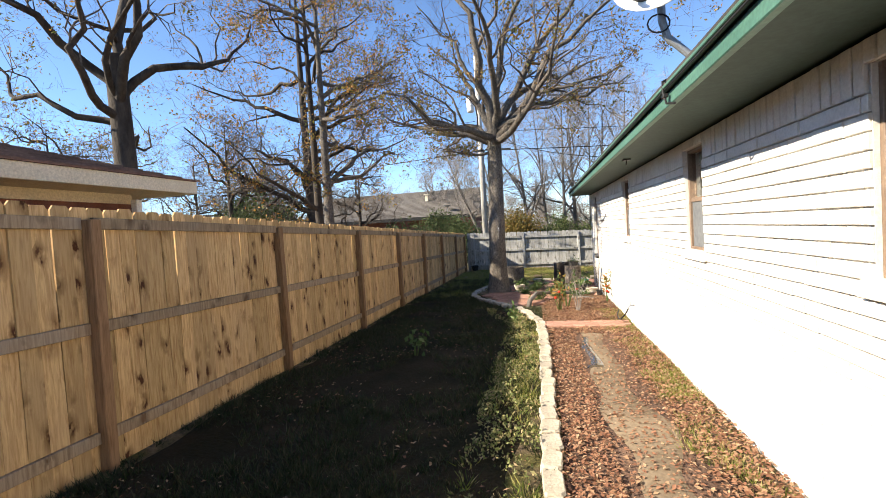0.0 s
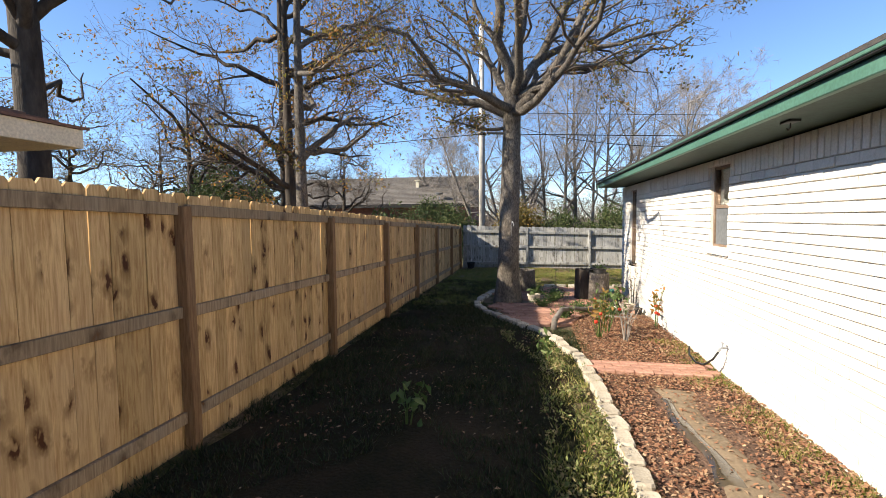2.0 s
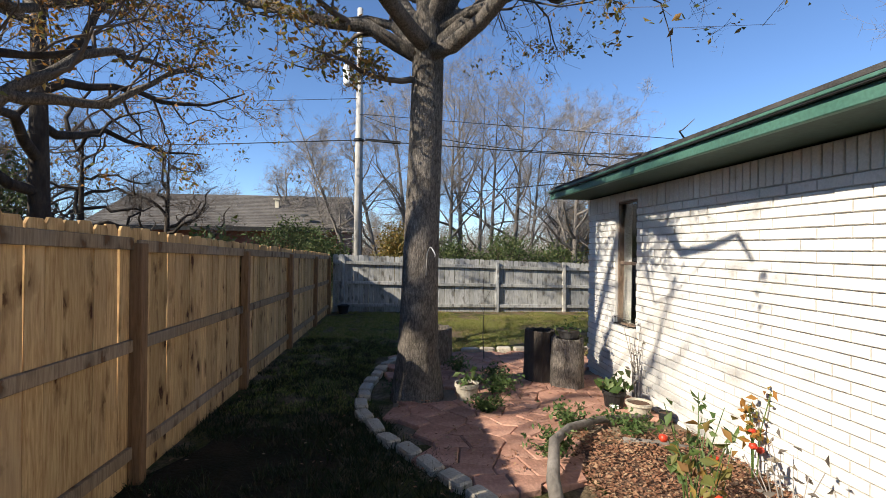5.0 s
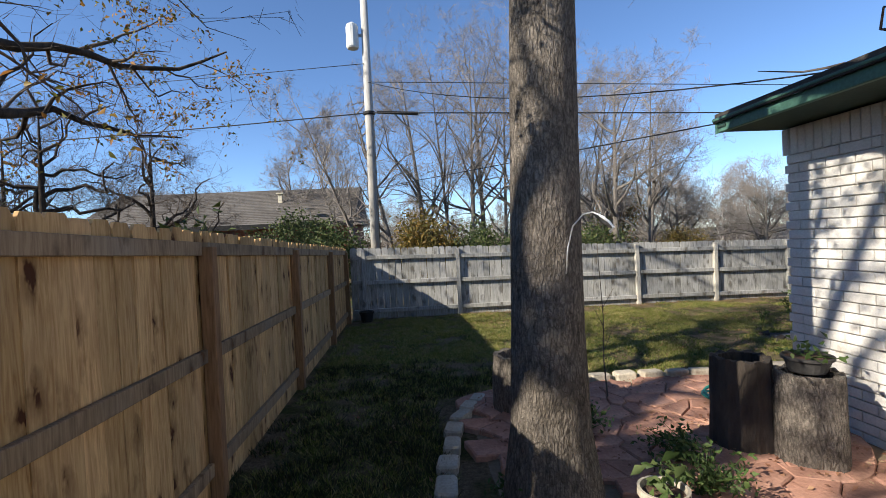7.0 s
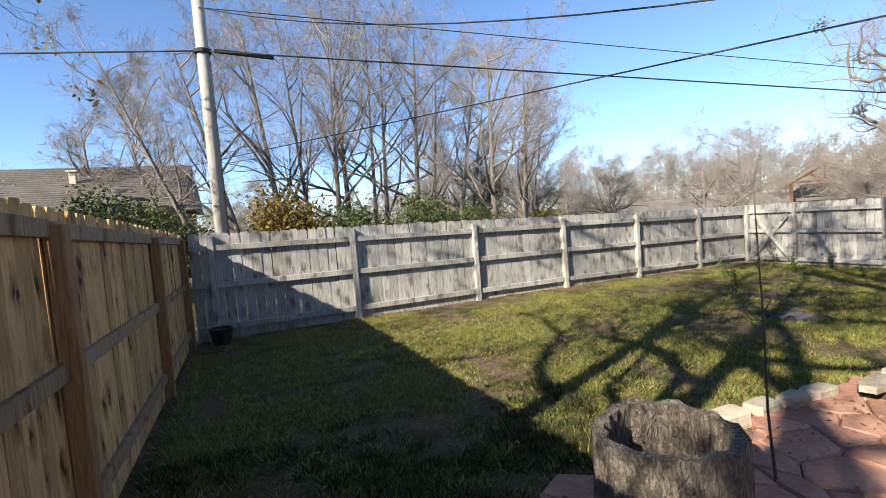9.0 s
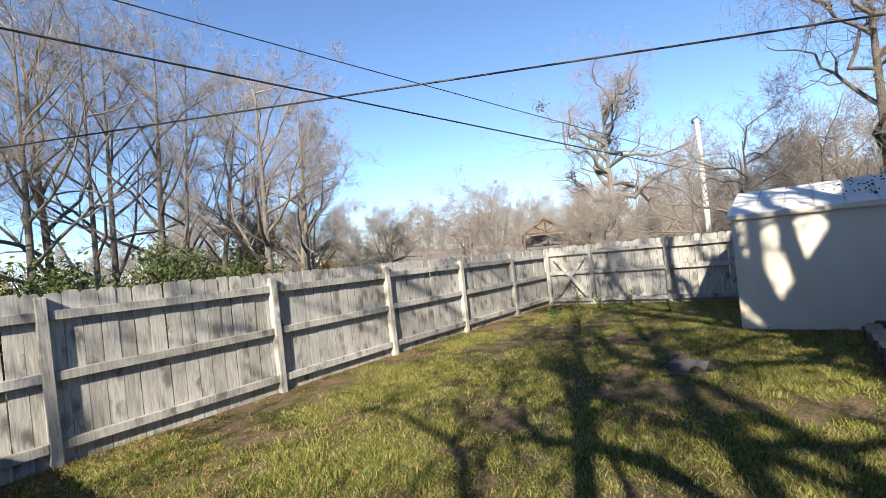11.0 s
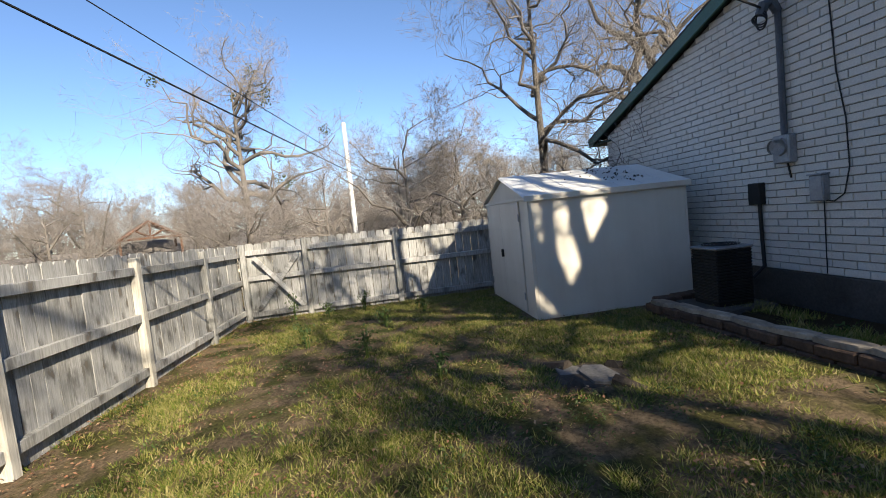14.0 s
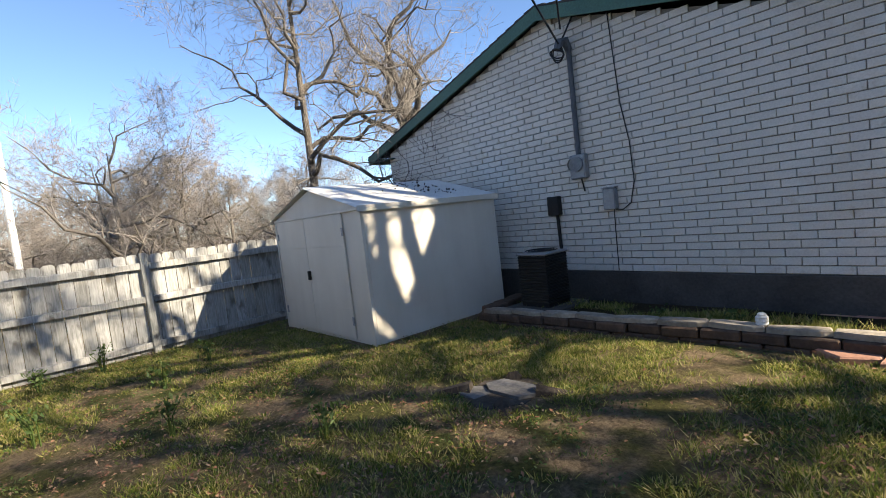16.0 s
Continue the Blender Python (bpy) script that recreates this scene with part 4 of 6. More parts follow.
OAK2 = [((-0.7, 0.5, 0.8), 4.5, 0.14, 4.6), ((0.6, 0.5, 0.8), 4.5, 0.14, 4.7), ((0.1, -0.4, 1.0), 5.0, 0.16, 4.9), ((-0.5, 0.9, 0.35), 4.2, 0.12, 4.2), ((-0.9, -0.3, 0.5), 4.0, 0.12, 4.3), ((0.9, 0.1, 0.4), 4.0, 0.11, 4.0), ((-0.3, 0.6, 1.0), 4.6, 0.13, 4.9)]
build_tree("large rough oak rising behind the roof", (13.0, 10.3, -0.5), grow(93, 10, 0.26, 5.0, OAK2, 5, 0.95, 0.24, 0, 0.75, gnarl=True), BARK, GREY_TWIG, None, 0, seed=93, fuzz=4500, fuzz_len=0.26)
for k, (x, y, hh) in enumerate([(20.0, 16.0, 5.2), (22.5, 13.0, 5.6), (26.0, 20.0, 5.0), (19.0, 11.0, 6.0), (30.0, 16.0, 6.5), (27.0, 27.0, 5.5), (24.0, 34.0, 6.0), (20.5, 38.0, 5.8), (45.0, 27.5, 8.0), (17.5, 17.5, 6.3), (21.0, 15.0, 7.0), (34.0, 22.5, 9.5), (25.5, 25.5, 5.5), (40.0, 27.0, 8.0), (22.0, 40.0, 6.0), (16.5, 41.0, 6.0), (29.7, 35.7, 9.5), (38.0, 33.0, 8.0)]):
    build_tree("low bare tree with dense twigs", (x, y, ground_z(x, y)), simple_tree(100 + k, hh * 0.75, 0.16, hh * 0.15, hh * 0.56, 12, 4, 1.0, 0.22, 1.0, 0.5, 1.1), PALE_BARK, PALE_TWIG, None, 0, seed=100 + k, fuzz=6500, fuzz_len=0.45, group="bare trees past the far fence")


def build_woods():
    """The far belt of bare woods: trees with twig fringes, and low brush at their feet."""
    rng = random.Random(5)
    rs = np.random.RandomState(6)
    kinds = [simple_tree(200 + k, 7.5, 0.20, 0.8, 3.4, 10, 3, 0.95, 0.2, 0.95, 0.75, 0.8) for k in range(6)]
    lines, tris = [], []
    for i in range(165):
        az = radians(rng.uniform(20, 118) if i > 45 else rng.uniform(-44, 24))
        d = rng.uniform(48, 64) if i % 4 == 0 and i > 45 else rng.uniform(66, 100)
        if d < 66 and 0.82 < az < 1.22:
            d += 20
        x, y = d * math.sin(az), 15 + d * math.cos(az)
        sc = rng.uniform(0.9, 1.55) * (d / 68 if az > 0.5 else 0.85)
        tn = rng.uniform(0, 6.28)
        c, sn = math.cos(tn) * sc, math.sin(tn) * sc
        base = Vector((x, y, ground_z(x, y)))
        skel, tips = rng.choice(kinds)
        for pts, rad in skel:
            keep = range(len(pts)) if len(pts) > 5 else ((0, len(pts) // 2, len(pts) - 1) if rad[0] > 0.025 else (0, len(pts) - 1))
            lines.append(([base + Vector((pts[q].x * c - pts[q].y * sn, pts[q].x * sn + pts[q].y * c, pts[q].z * sc)) for q in keep], [max(rad[q], 0.014) for q in keep]))
        n = 1400
        T = np.array([tuple(p) for p, _ in tips])[rs.randint(0, len(tips), n)]
        T = np.stack([T[:, 0] * c - T[:, 1] * sn, T[:, 0] * sn + T[:, 1] * c, T[:, 2] * sc], 1) + np.array(tuple(base))
        P = T + rs.normal(0, 0.28, (n, 3))
        u = rs.normal(0, 0.8, (n, 3)) + np.array([0, 0, 0.6])
        u /= np.linalg.norm(u, axis=1, keepdims=True)
        v = np.cross(u, rs.normal(0, 1, (n, 3)))
        v /= np.linalg.norm(v, axis=1, keepdims=True)
        ln = rs.uniform(0.3, 0.8, (n, 1))
        w = 0.014
        tris.append(np.stack([P - u * ln - v * w, P - u * ln + v * w, P + u * ln], 1).reshape(-1, 3))
    me = tubes_mesh("far_woods", lines, PALE_TWIG, lambda r: 3)
    tagged(new("far_woods", me), "distant belt of pale bare winter woods", "woods", kind="stuff")
    V = np.concatenate(tris)
    me = quick_mesh("far_twigs", V, np.arange(len(V)).reshape(-1, 3), PALE_TWIG)
    tagged(new("far_twigs", me), "fine pale twigs of the distant woods", "woods", kind="stuff")
    n = 110000
    az = np.radians(rs.uniform(-44, 134, n))
    d = rs.uniform(74, 100, n)
    x, y = d * np.sin(az), 15 + d * np.cos(az)
    hump = 9.2 + 1.5 * np.sin(az * 9.0) + 0.9 * np.sin(az * 23 + 1.0) + 0.6 * np.sin(az * 57)
    hump *= np.clip(0.6 + (az - 0.2) * 1.2, 0.6, 1.0)
    frac = rs.beta(1.0, 1.5, n)
    z = np.array([ground_z(a, b) for a, b in zip(x, y)]) + hump * frac
    P = np.stack([x, y, z], 1)
    u = rs.normal(0, 0.8, (n, 3)) + np.array([0, 0, 0.6])
    u /= np.linalg.norm(u, axis=1, keepdims=True)
    v = np.cross(u, rs.normal(0, 1, (n, 3)))
    v /= np.linalg.norm(v, axis=1, keepdims=True)
    ln, w = rs.uniform(0.4, 1.0, (n, 1)), rs.uniform(0.03, 0.07, (n, 1)) * (1.0 - 0.5 * frac[:, None])
    V = np.stack([P - u * ln - v * w, P - u * ln + v * w, P + u * ln], 1).reshape(-1, 3)
    me = quick_mesh("far_brush", V, np.arange(3 * n).reshape(-1, 3), BRUSH)
    tagged(new("far_brush", me), "distant grey-brown winter brush", "brush", kind="stuff")


build_woods()


def bush(label, x, y, rx, rz, mat, n, seed, size=0.07):
    rs = np.random.RandomState(seed)
    b = thing("bush", label, "bush", "bushes behind the back fence", at=pose(x, y, ground_z(x, y)))
    rng = random.Random(seed)
    for i in range(9):
        a = rng.uniform(0, 6.28)
        q = rng.uniform(0.3, 0.8)
        part("stem", Shape().tube([(0.1 * math.cos(a), 0.1 * math.sin(a), 0), (rx * q * 0.5 * math.cos(a), rx * q * 0.5 * math.sin(a), rz * 0.5), (rx * q * math.cos(a), rx * q * math.sin(a), rz * rng.uniform(0.7, 0.95))], [0.04, 0.025, 0.01], 5), DARK_BARK, b)
    k = 60
    u = rs.normal(0, 1, (k, 3))
    u /= np.linalg.norm(u, axis=1, keepdims=True)
    C = u * np.array([rx, rx, rz * 0.5]) * rs.uniform(0.45, 1.05, (k, 1)) + np.array([0, 0, rz * 0.5])
    C[:, 2] = np.clip(C[:, 2], 0.05, None)
    part("foliage", scatter_leaves("foliage", rs, C[rs.randint(0, k, n)], 0.26, size, mat), mat, b)
    return b


bush("dense dark evergreen bush behind the fence", -6.3, 29.5, 1.7, 3.0, EVERGREEN, 6500, 1)
bush("dense evergreen bush behind the fence", -4.6, 27.0, 1.2, 2.3, EVERGREEN, 4500, 2)
bush("rusty green juniper bush behind the fence", -1.2, 28.2, 1.15, 2.75, RUST_BUSH, 6000, 3)
bush("grey-green shrub behind the fence", 1.0, 29.5, 1.6, 2.2, EVERGREEN, 5000, 4)
bush("grey-green shrub behind the fence", 4.2, 31.0, 1.9, 2.6, EVERGREEN, 5000, 5)
bush("grey-green shrub behind the fence", 7.4, 33.0, 1.7, 2.4, EVERGREEN, 4000, 6)
bush("dark cedar behind the neighbour's eave", -11.0, 17.0, 1.9, 3.4, EVERGREEN, 7000, 7)
bush("dark cedar behind the neighbour's eave", -13.0, 20.5, 2.4, 4.2, EVERGREEN, 8000, 8, 0.09)
bush("leafy green shrub over the fence", -5.6, 18.0, 0.75, 2.0, EVERGREEN, 2000, 9, 0.11)
bush("rust-brown shrub behind the fence", 14.5, 37.0, 1.6, 1.9, RUST_BUSH, 3500, 10)

# ---- neighbouring houses ----
def build_neighbour():
    h = thing("neighbour_house", "low red-brick house with cream eaves and brown shingles", "house")
    xe, y1, z = -5.35, 6.7, 2.50
    y0 = -12.0
    part("wall", Shape().box(-14.0, -6.0, y0, 6.1, -0.6, 2.3), RED_BRICK, h, "dark red brick wall")
    part("frieze", Shape().box(-6.0, -5.97, y0, 6.1, 2.17, 2.31, 0.005), CREAM, h)
    part("fascia", Shape().box(xe, xe + 0.03, y0 - 0.3, y1, z - 0.19, z, 0.005), CREAM, h, "cream fascia board")
    part("end_fascia", Shape().box(-15.0, xe - 0.002, y1 - 0.03, y1, z - 0.19, z, 0.005), CREAM, h)
    part("soffit", Shape().box(-14.5, xe - 0.003, y0 - 0.3, y1 - 0.032, z - 0.19, z - 0.17), CREAM, h)
    n = 24
    for i in range(n):
        r = Shape()
        a, b = i / n, (i + 1) / n
        xa, xb = xe + 0.06 - 4.6 * a, xe + 0.06 - 4.6 * b
        za, zb = z + 1.35 * a, z + 1.35 * b
        ya, yb = y1 + 0.05 - 4.0 * a, y1 + 0.05 - 4.0 * b
        r.add([(xa, y0 - 0.3, za + 0.03), (xa, ya, za + 0.03), (xb, yb, zb + 0.01), (xb, y0 - 0.3, zb + 0.01), (xa, y0 - 0.3, za), (xa, ya, za), (xb, yb, zb), (xb, y0 - 0.3, zb)],
              [(0, 1, 2, 3), (4, 7, 6, 5), (0, 4, 5, 1), (1, 5, 6, 2), (3, 2, 6, 7), (0, 3, 7, 4)])
        part("roof_course", r, BROWN_SHINGLE, h)
    r = Shape()
    r.add([(xe + 0.06, y1 + 0.05, z + 0.01), (-15.0, y1 + 0.05, z + 0.01), (-11.0, y1 - 3.95, z + 1.36), (-9.9, y1 - 3.95, z + 1.36)], [(0, 3, 2, 1)])
    part("hip_end", r, BROWN_SHINGLE, h, "brown shingle hip end")
    part("vent_pipe", Shape().tube([(-7.4, 5.3, 2.9), (-7.4, 5.3, 3.33)], 0.05, 10).tube([(-7.4, 5.3, 3.33), (-7.4, 5.3, 3.42)], 0.085, 10), GALV, h, "galvanised roof vent")
    part("corner_post", Shape().box(-5.85, -5.75, 5.95, 6.05, -0.4, 2.22, 0.006), WHITE_PAINT, h, "white corner post")
    return h


build_neighbour()


def build_back_house():
    h = thing("back_house", "long house with a grey shingle roof beyond the fence", "house")
    x0, x1, ye, yr, ze, zr = -19.2, -4.6, 35.5, 41.0, 2.55, 4.95
    part("wall", Shape().box(x0 + 0.4, x1 - 0.4, ye + 0.5, 46.0, -0.8, ze), RED_BRICK, h, "brown brick wall")
    n = 22
    for i in range(n):
        r = Shape()
        a, b = i / n, (i + 1) / n
        ya, yb = ye + (yr - ye) * a, ye + (yr - ye) * b
        za, zb = ze + (zr - ze) * a, ze + (zr - ze) * b
        r.add([(x0, ya, za + 0.05), (x1, ya, za + 0.05), (x1, yb, zb), (x0, yb, zb), (x0, ya, za - 0.06), (x1, ya, za - 0.06), (x1, yb, zb - 0.06), (x0, yb, zb - 0.06)],
              [(0, 1, 2, 3), (4, 7, 6, 5), (0, 4, 5, 1), (1, 5, 6, 2), (3, 2, 6, 7), (0, 3, 7, 4)])
        part("roof_course", r, GREY_SHINGLE, h)
    r = Shape()
    r.add([(x0, yr, zr), (x1, yr, zr), (x1, 46.5, ze), (x0, 46.5, ze)], [(0, 1, 2, 3)])
    r.add([(x1 - 0.05, ye, ze), (x1 - 0.05, yr, zr), (x1 - 0.05, 46.5, ze)], [(0, 1, 2)])
    part("far_slope", r, GREY_SHINGLE, h, "grey shingle roof")
    part("fascia", Shape().box(x0, x1, ye - 0.04, ye - 0.01, ze - 0.22, ze + 0.03), DARK_METAL, h)
    part("vent", Shape().box(-9.25, -9.0, 38.6, 38.85, 3.7, 4.45, 0.02).box(-9.33, -8.92, 38.52, 38.93, 4.45, 4.52, 0.01), CREAM, h, "square roof vent")
    part("dish", Shape().tube([(-6.95, 36.2, 2.8), (-6.95, 36.1, 3.2)], 0.03, 6).lathe([(0.02, 3.2), (0.25, 3.27), (0.33, 3.36)], -6.95, 36.1, 14), GALV, h, "grey roof dish")
    return h


build_back_house()


def build_pavilion():
    p = thing("timber_pavilion", "brown timber gable pavilion with an open truss", "pavilion", at=pose(53.2, 43.2, -0.75, 0, 0, -58))
    w, zb, zt, dp = 2.8, 2.7, 4.45, 4.0
    for sg in (-1, 1):
        part("roof_slope", Shape().add([(0, -0.3, zt + 0.1), (sg * (w + 0.35), -0.3, zb - 0.12), (sg * (w + 0.35), dp, zb - 0.12), (0, dp, zt + 0.1), (0, -0.3, zt + 0.2), (sg * (w + 0.35), -0.3, zb), (sg * (w + 0.35), dp, zb), (0, dp, zt + 0.2)],
                                       [(0, 1, 2, 3), (4, 7, 6, 5), (0, 4, 5, 1), (1, 5, 6, 2), (3, 2, 6, 7), (0, 3, 7, 4)]), BROWN_SHINGLE, p)
        part("rafter", Shape().tube([(0, -0.2, zt), (sg * w, -0.2, zb)], 0.12, 4), BROWN_TIMBER, p)
        part("brace", Shape().tube([(0, -0.2, zb + 0.15), (sg * w * 0.5, -0.2, (zt + zb) / 2 + 0.05)], 0.1, 4), BROWN_TIMBER, p)
        for y in (0.0, dp - 0.4):
            part("post", Shape().box(sg * w - 0.12, sg * w + 0.12, y - 0.12, y + 0.12, -2.2, zb, 0.02), BROWN_TIMBER, p)
    part("tie_beam", Shape().box(-w, w, -0.3, -0.1, zb - 0.05, zb + 0.17, 0.02), BROWN_TIMBER, p)
    part("king_post", Shape().box(-0.1, 0.1, -0.29, -0.11, zb + 0.17, zt, 0.02), BROWN_TIMBER, p)
    return p


build_pavilion()


def low_house(x, y, ln, turn, zr):
    h = thing("far_house", "far low house with a grey roof", "house", at=pose(x, y, ground_z(x, y), 0, 0, turn))
    part("wall", Shape().box(-ln / 2, ln / 2, -3, 3, -0.5, zr - 1.7), CREAM, h)
    part("roof", Shape().add([(-ln / 2 - 0.4, -3.6, zr - 1.8), (ln / 2 + 0.4, -3.6, zr - 1.8), (ln / 2 - 2, 0, zr), (-ln / 2 + 2, 0, zr), (-ln / 2 - 0.4, 3.6, zr - 1.8), (ln / 2 + 0.4, 3.6, zr - 1.8)],
                             [(0, 1, 2, 3), (3, 2, 5, 4), (0, 3, 4), (1, 5, 2), (0, 4, 5, 1)]), GREY_SHINGLE, h)
    return h


low_house(62, 40, 22, 125, 4.9)
low_house(46, 54, 20, 140, 4.4)


# ---- utility pole, wires ----
def sag(a, b, drop, n=14):
    a, b = Vector(a), Vector(b)
    return [a.lerp(b, i / n) - Vector((0, 0, drop * 4 * (i / n) * (1 - i / n))) for i in range(n + 1)]


def build_pole():
    p = thing("utility_pole", "grey wooden utility pole with a transformer", "utility pole", at=pose(-2.93, 25.8, -0.5))
    part("shaft", Shape().tube([(0, 0, 0), (0, 0, 5), (0, 0, 11.2)], [0.17, 0.145, 0.11], 12), POLE_WOOD, p, smooth=True)
    part("transformer", Shape().lathe([(0.17, 8.2), (0.2, 8.25), (0.2, 8.9), (0.17, 8.97), (0.05, 9.05)], -0.42, -0.05, 14), WHITE_PAINT, p, "pale transformer can")
    part("bracket", Shape().box(-0.3, 0.0, -0.05, 0.02, 8.6, 8.68), GALV, p)
    part("band", Shape().lathe([(0.15, 6.05), (0.2, 6.07), (0.2, 6.15), (0.15, 6.17)], 0, 0, 12), DARK_METAL, p)
    part("cable_splice", Shape().tube([(0.25, -0.05, 6.13), (1.6, -0.05, 6.05)], [0.05, 0.065], 8), DARK_METAL, p, "black cable splice case")
    part("ground_wire", Shape().tube([(0.16, -0.1, 0.3), (0.14, -0.1, 6)], 0.012, 4), DARK_METAL, p)
    return p


build_pole()
WIRES = [((-70, 33, 6.4), (-2.93, 25.7, 5.6), 0.9, 0.02), ((-2.93, 25.7, 5.6), (60, 10.1, 0.2), 0.1, 0.02), ((-70, 33, 7.6), (-2.93, 25.7, 7.2), 0.7, 0.012), ((-2.93, 25.7, 6.6), (60, 10.5, 0.2), 0.1, 0.012),
         ((-6.2, 36.8, 3.95), (4.84, 14.02, 2.9), 0.0, 0.012), ((-2.93, 25.7, 6.6), (4.82, 14.0, 3.1), 0.6, 0.012)]
for a, b, d, r in WIRES:
    solid("wire", Shape().tube(sag(a, b, d), r, 5), DARK_METAL, "thin black overhead service wire", "wire", "overhead wires")
solid("thin_pole", Shape().tube([(24.0, 19.9, -1.6), (24.0, 19.9, 6.1)], [0.13, 0.10], 10), WHITE_PAINT, "slim pale pole past the far fence", "pole")


def shed_debris():
    """Wet dead leaves gathered on the shed's roof."""
    rs = np.random.RandomState(71)
    n = 130
    xm = (SX0 + SX1) / 2
    x = xm + rs.choice((-1, 1), n) * rs.uniform(0.03, 1.1, n)
    y = SY0 + 0.35 + np.abs(rs.normal(0, 0.38, n))
    z = 1.55 - 0.35 * np.abs(x - xm) / (xm - SX0 + 0.035) + 0.032
    me = scatter_leaves("roof_leaves", rs, np.stack([x, y, z], 1), 0.003, 0.024, DARK_BARK, 0.1)
    return tagged(new("roof_leaves", me), "dark wet leaves lying on the shed roof", "leaves", kind="stuff")


shed_debris()


# ---- roof dish, wall fittings ----
def roof_twigs():
    rng = random.Random(77)
    t = thing("dead_twigs", "dead fallen twigs caught on the roof edge", "twigs")
    for i in range(9):
        y, x = rng.uniform(11.2, 13.6), rng.uniform(0.95, 1.8)
        z = roof_z(x) + 0.13
        a = rng.uniform(0, 6.28)
        q = [(x + 0.13 * k * math.cos(a + 0.25 * k), y + 0.13 * k * math.sin(a + 0.25 * k), z + 0.01 * (k % 2) + 0.02 * k * rng.uniform(0, 1.2)) for k in range(5)]
        part("twig", Shape().tube(q, [0.012, 0.01, 0.008, 0.006, 0.003], 5), TWIG, t)


roof_twigs()


def build_dish():
    d = thing("satellite_dish", "white satellite dish on a bent grey arm", "satellite dish", )
    part("mast", Shape().tube([(1.09, 3.55, 2.44), (1.03, 3.5, 2.56), (0.90, 3.5, 2.69), (0.87, 3.5, 2.80), (0.865, 3.5, 2.95)], 0.026, 10), GALV, d, "bent grey mast")
    part("foot", Shape().box(1.02, 1.16, 3.48, 3.62, 2.425, 2.447, 0.004), GALV, d)
    part("feed_arm", Shape().tube([(0.85, 3.48, 2.9), (0.66, 3.36, 2.93), (0.44, 3.2, 3.04)], 0.018, 6), DARK_METAL, d)
    bowl = Shape().lathe([(0.02, 0.0), (0.12, 0.015), (0.22, 0.05), (0.27, 0.08), (0.272, 0.086), (0.21, 0.058), (0.1, 0.02), (0.01, 0.008)], 0, 0, 20)
    part("bowl", bowl, WHITE_PAINT, d, "white dish bowl", True, at=pose(0.80, 3.46, 3.0, 62, -30, 0) @ Matrix.Scale(0.9, 4))
    part("cable_loop", Shape().tube([(0.84 + 0.07 * math.sin(a), 3.47, 2.78 + 0.06 * math.cos(a)) for a in np.linspace(0, 6.2, 14)], 0.006, 5), DARK_METAL, d)
    return d


build_dish()


def build_eave_bits():
    c = thing("dish_cable", "black cable looped over the green eave", "cable")
    part("run", Shape().tube([(1.08, 3.52, 2.43), (0.98, 3.46, 2.405), (0.86, 3.38, 2.385), (0.815, 3.34, 2.36), (0.812, 3.32, 2.29), (0.822, 3.29, 2.21), (0.87, 3.26, 2.2)], 0.008, 6), DARK_METAL, c)
    part("clip", Shape().box(0.806, 0.838, 3.295, 3.345, 2.25, 2.275, 0.003), DARK_METAL, c, "small black cable clip")
    k = thing("eave_hook", "small dark hook plate under the soffit", "hook")
    part("plate", Shape().box(1.02, 1.10, 6.10, 6.22, 2.197, 2.2145, 0.003), DARK_METAL, k)
    part("hook", Shape().tube([(1.06, 6.16, 2.2), (1.06, 6.16, 2.165), (1.06, 6.185, 2.15), (1.06, 6.205, 2.165)], 0.006, 6), DARK_METAL, k)
    r = thing("wire_rack", "thin rusty wire planter rack on the window sill", "rack")
    for z in (0.55, 0.63):
        part("rail", Shape().tube([(1.43, 12.54, z), (1.34, 12.54, z), (1.34, 12.96, z), (1.43, 12.96, z)], 0.005, 5), DARK_METAL, r)
    for i in range(7):
        y = 12.54 + 0.07 * i
        part("wire", Shape().tube([(1.34, y, 0.63), (1.34, y, 0.55), (1.43, y, 0.535)], 0.003, 4), DARK_METAL, r)


build_eave_bits()


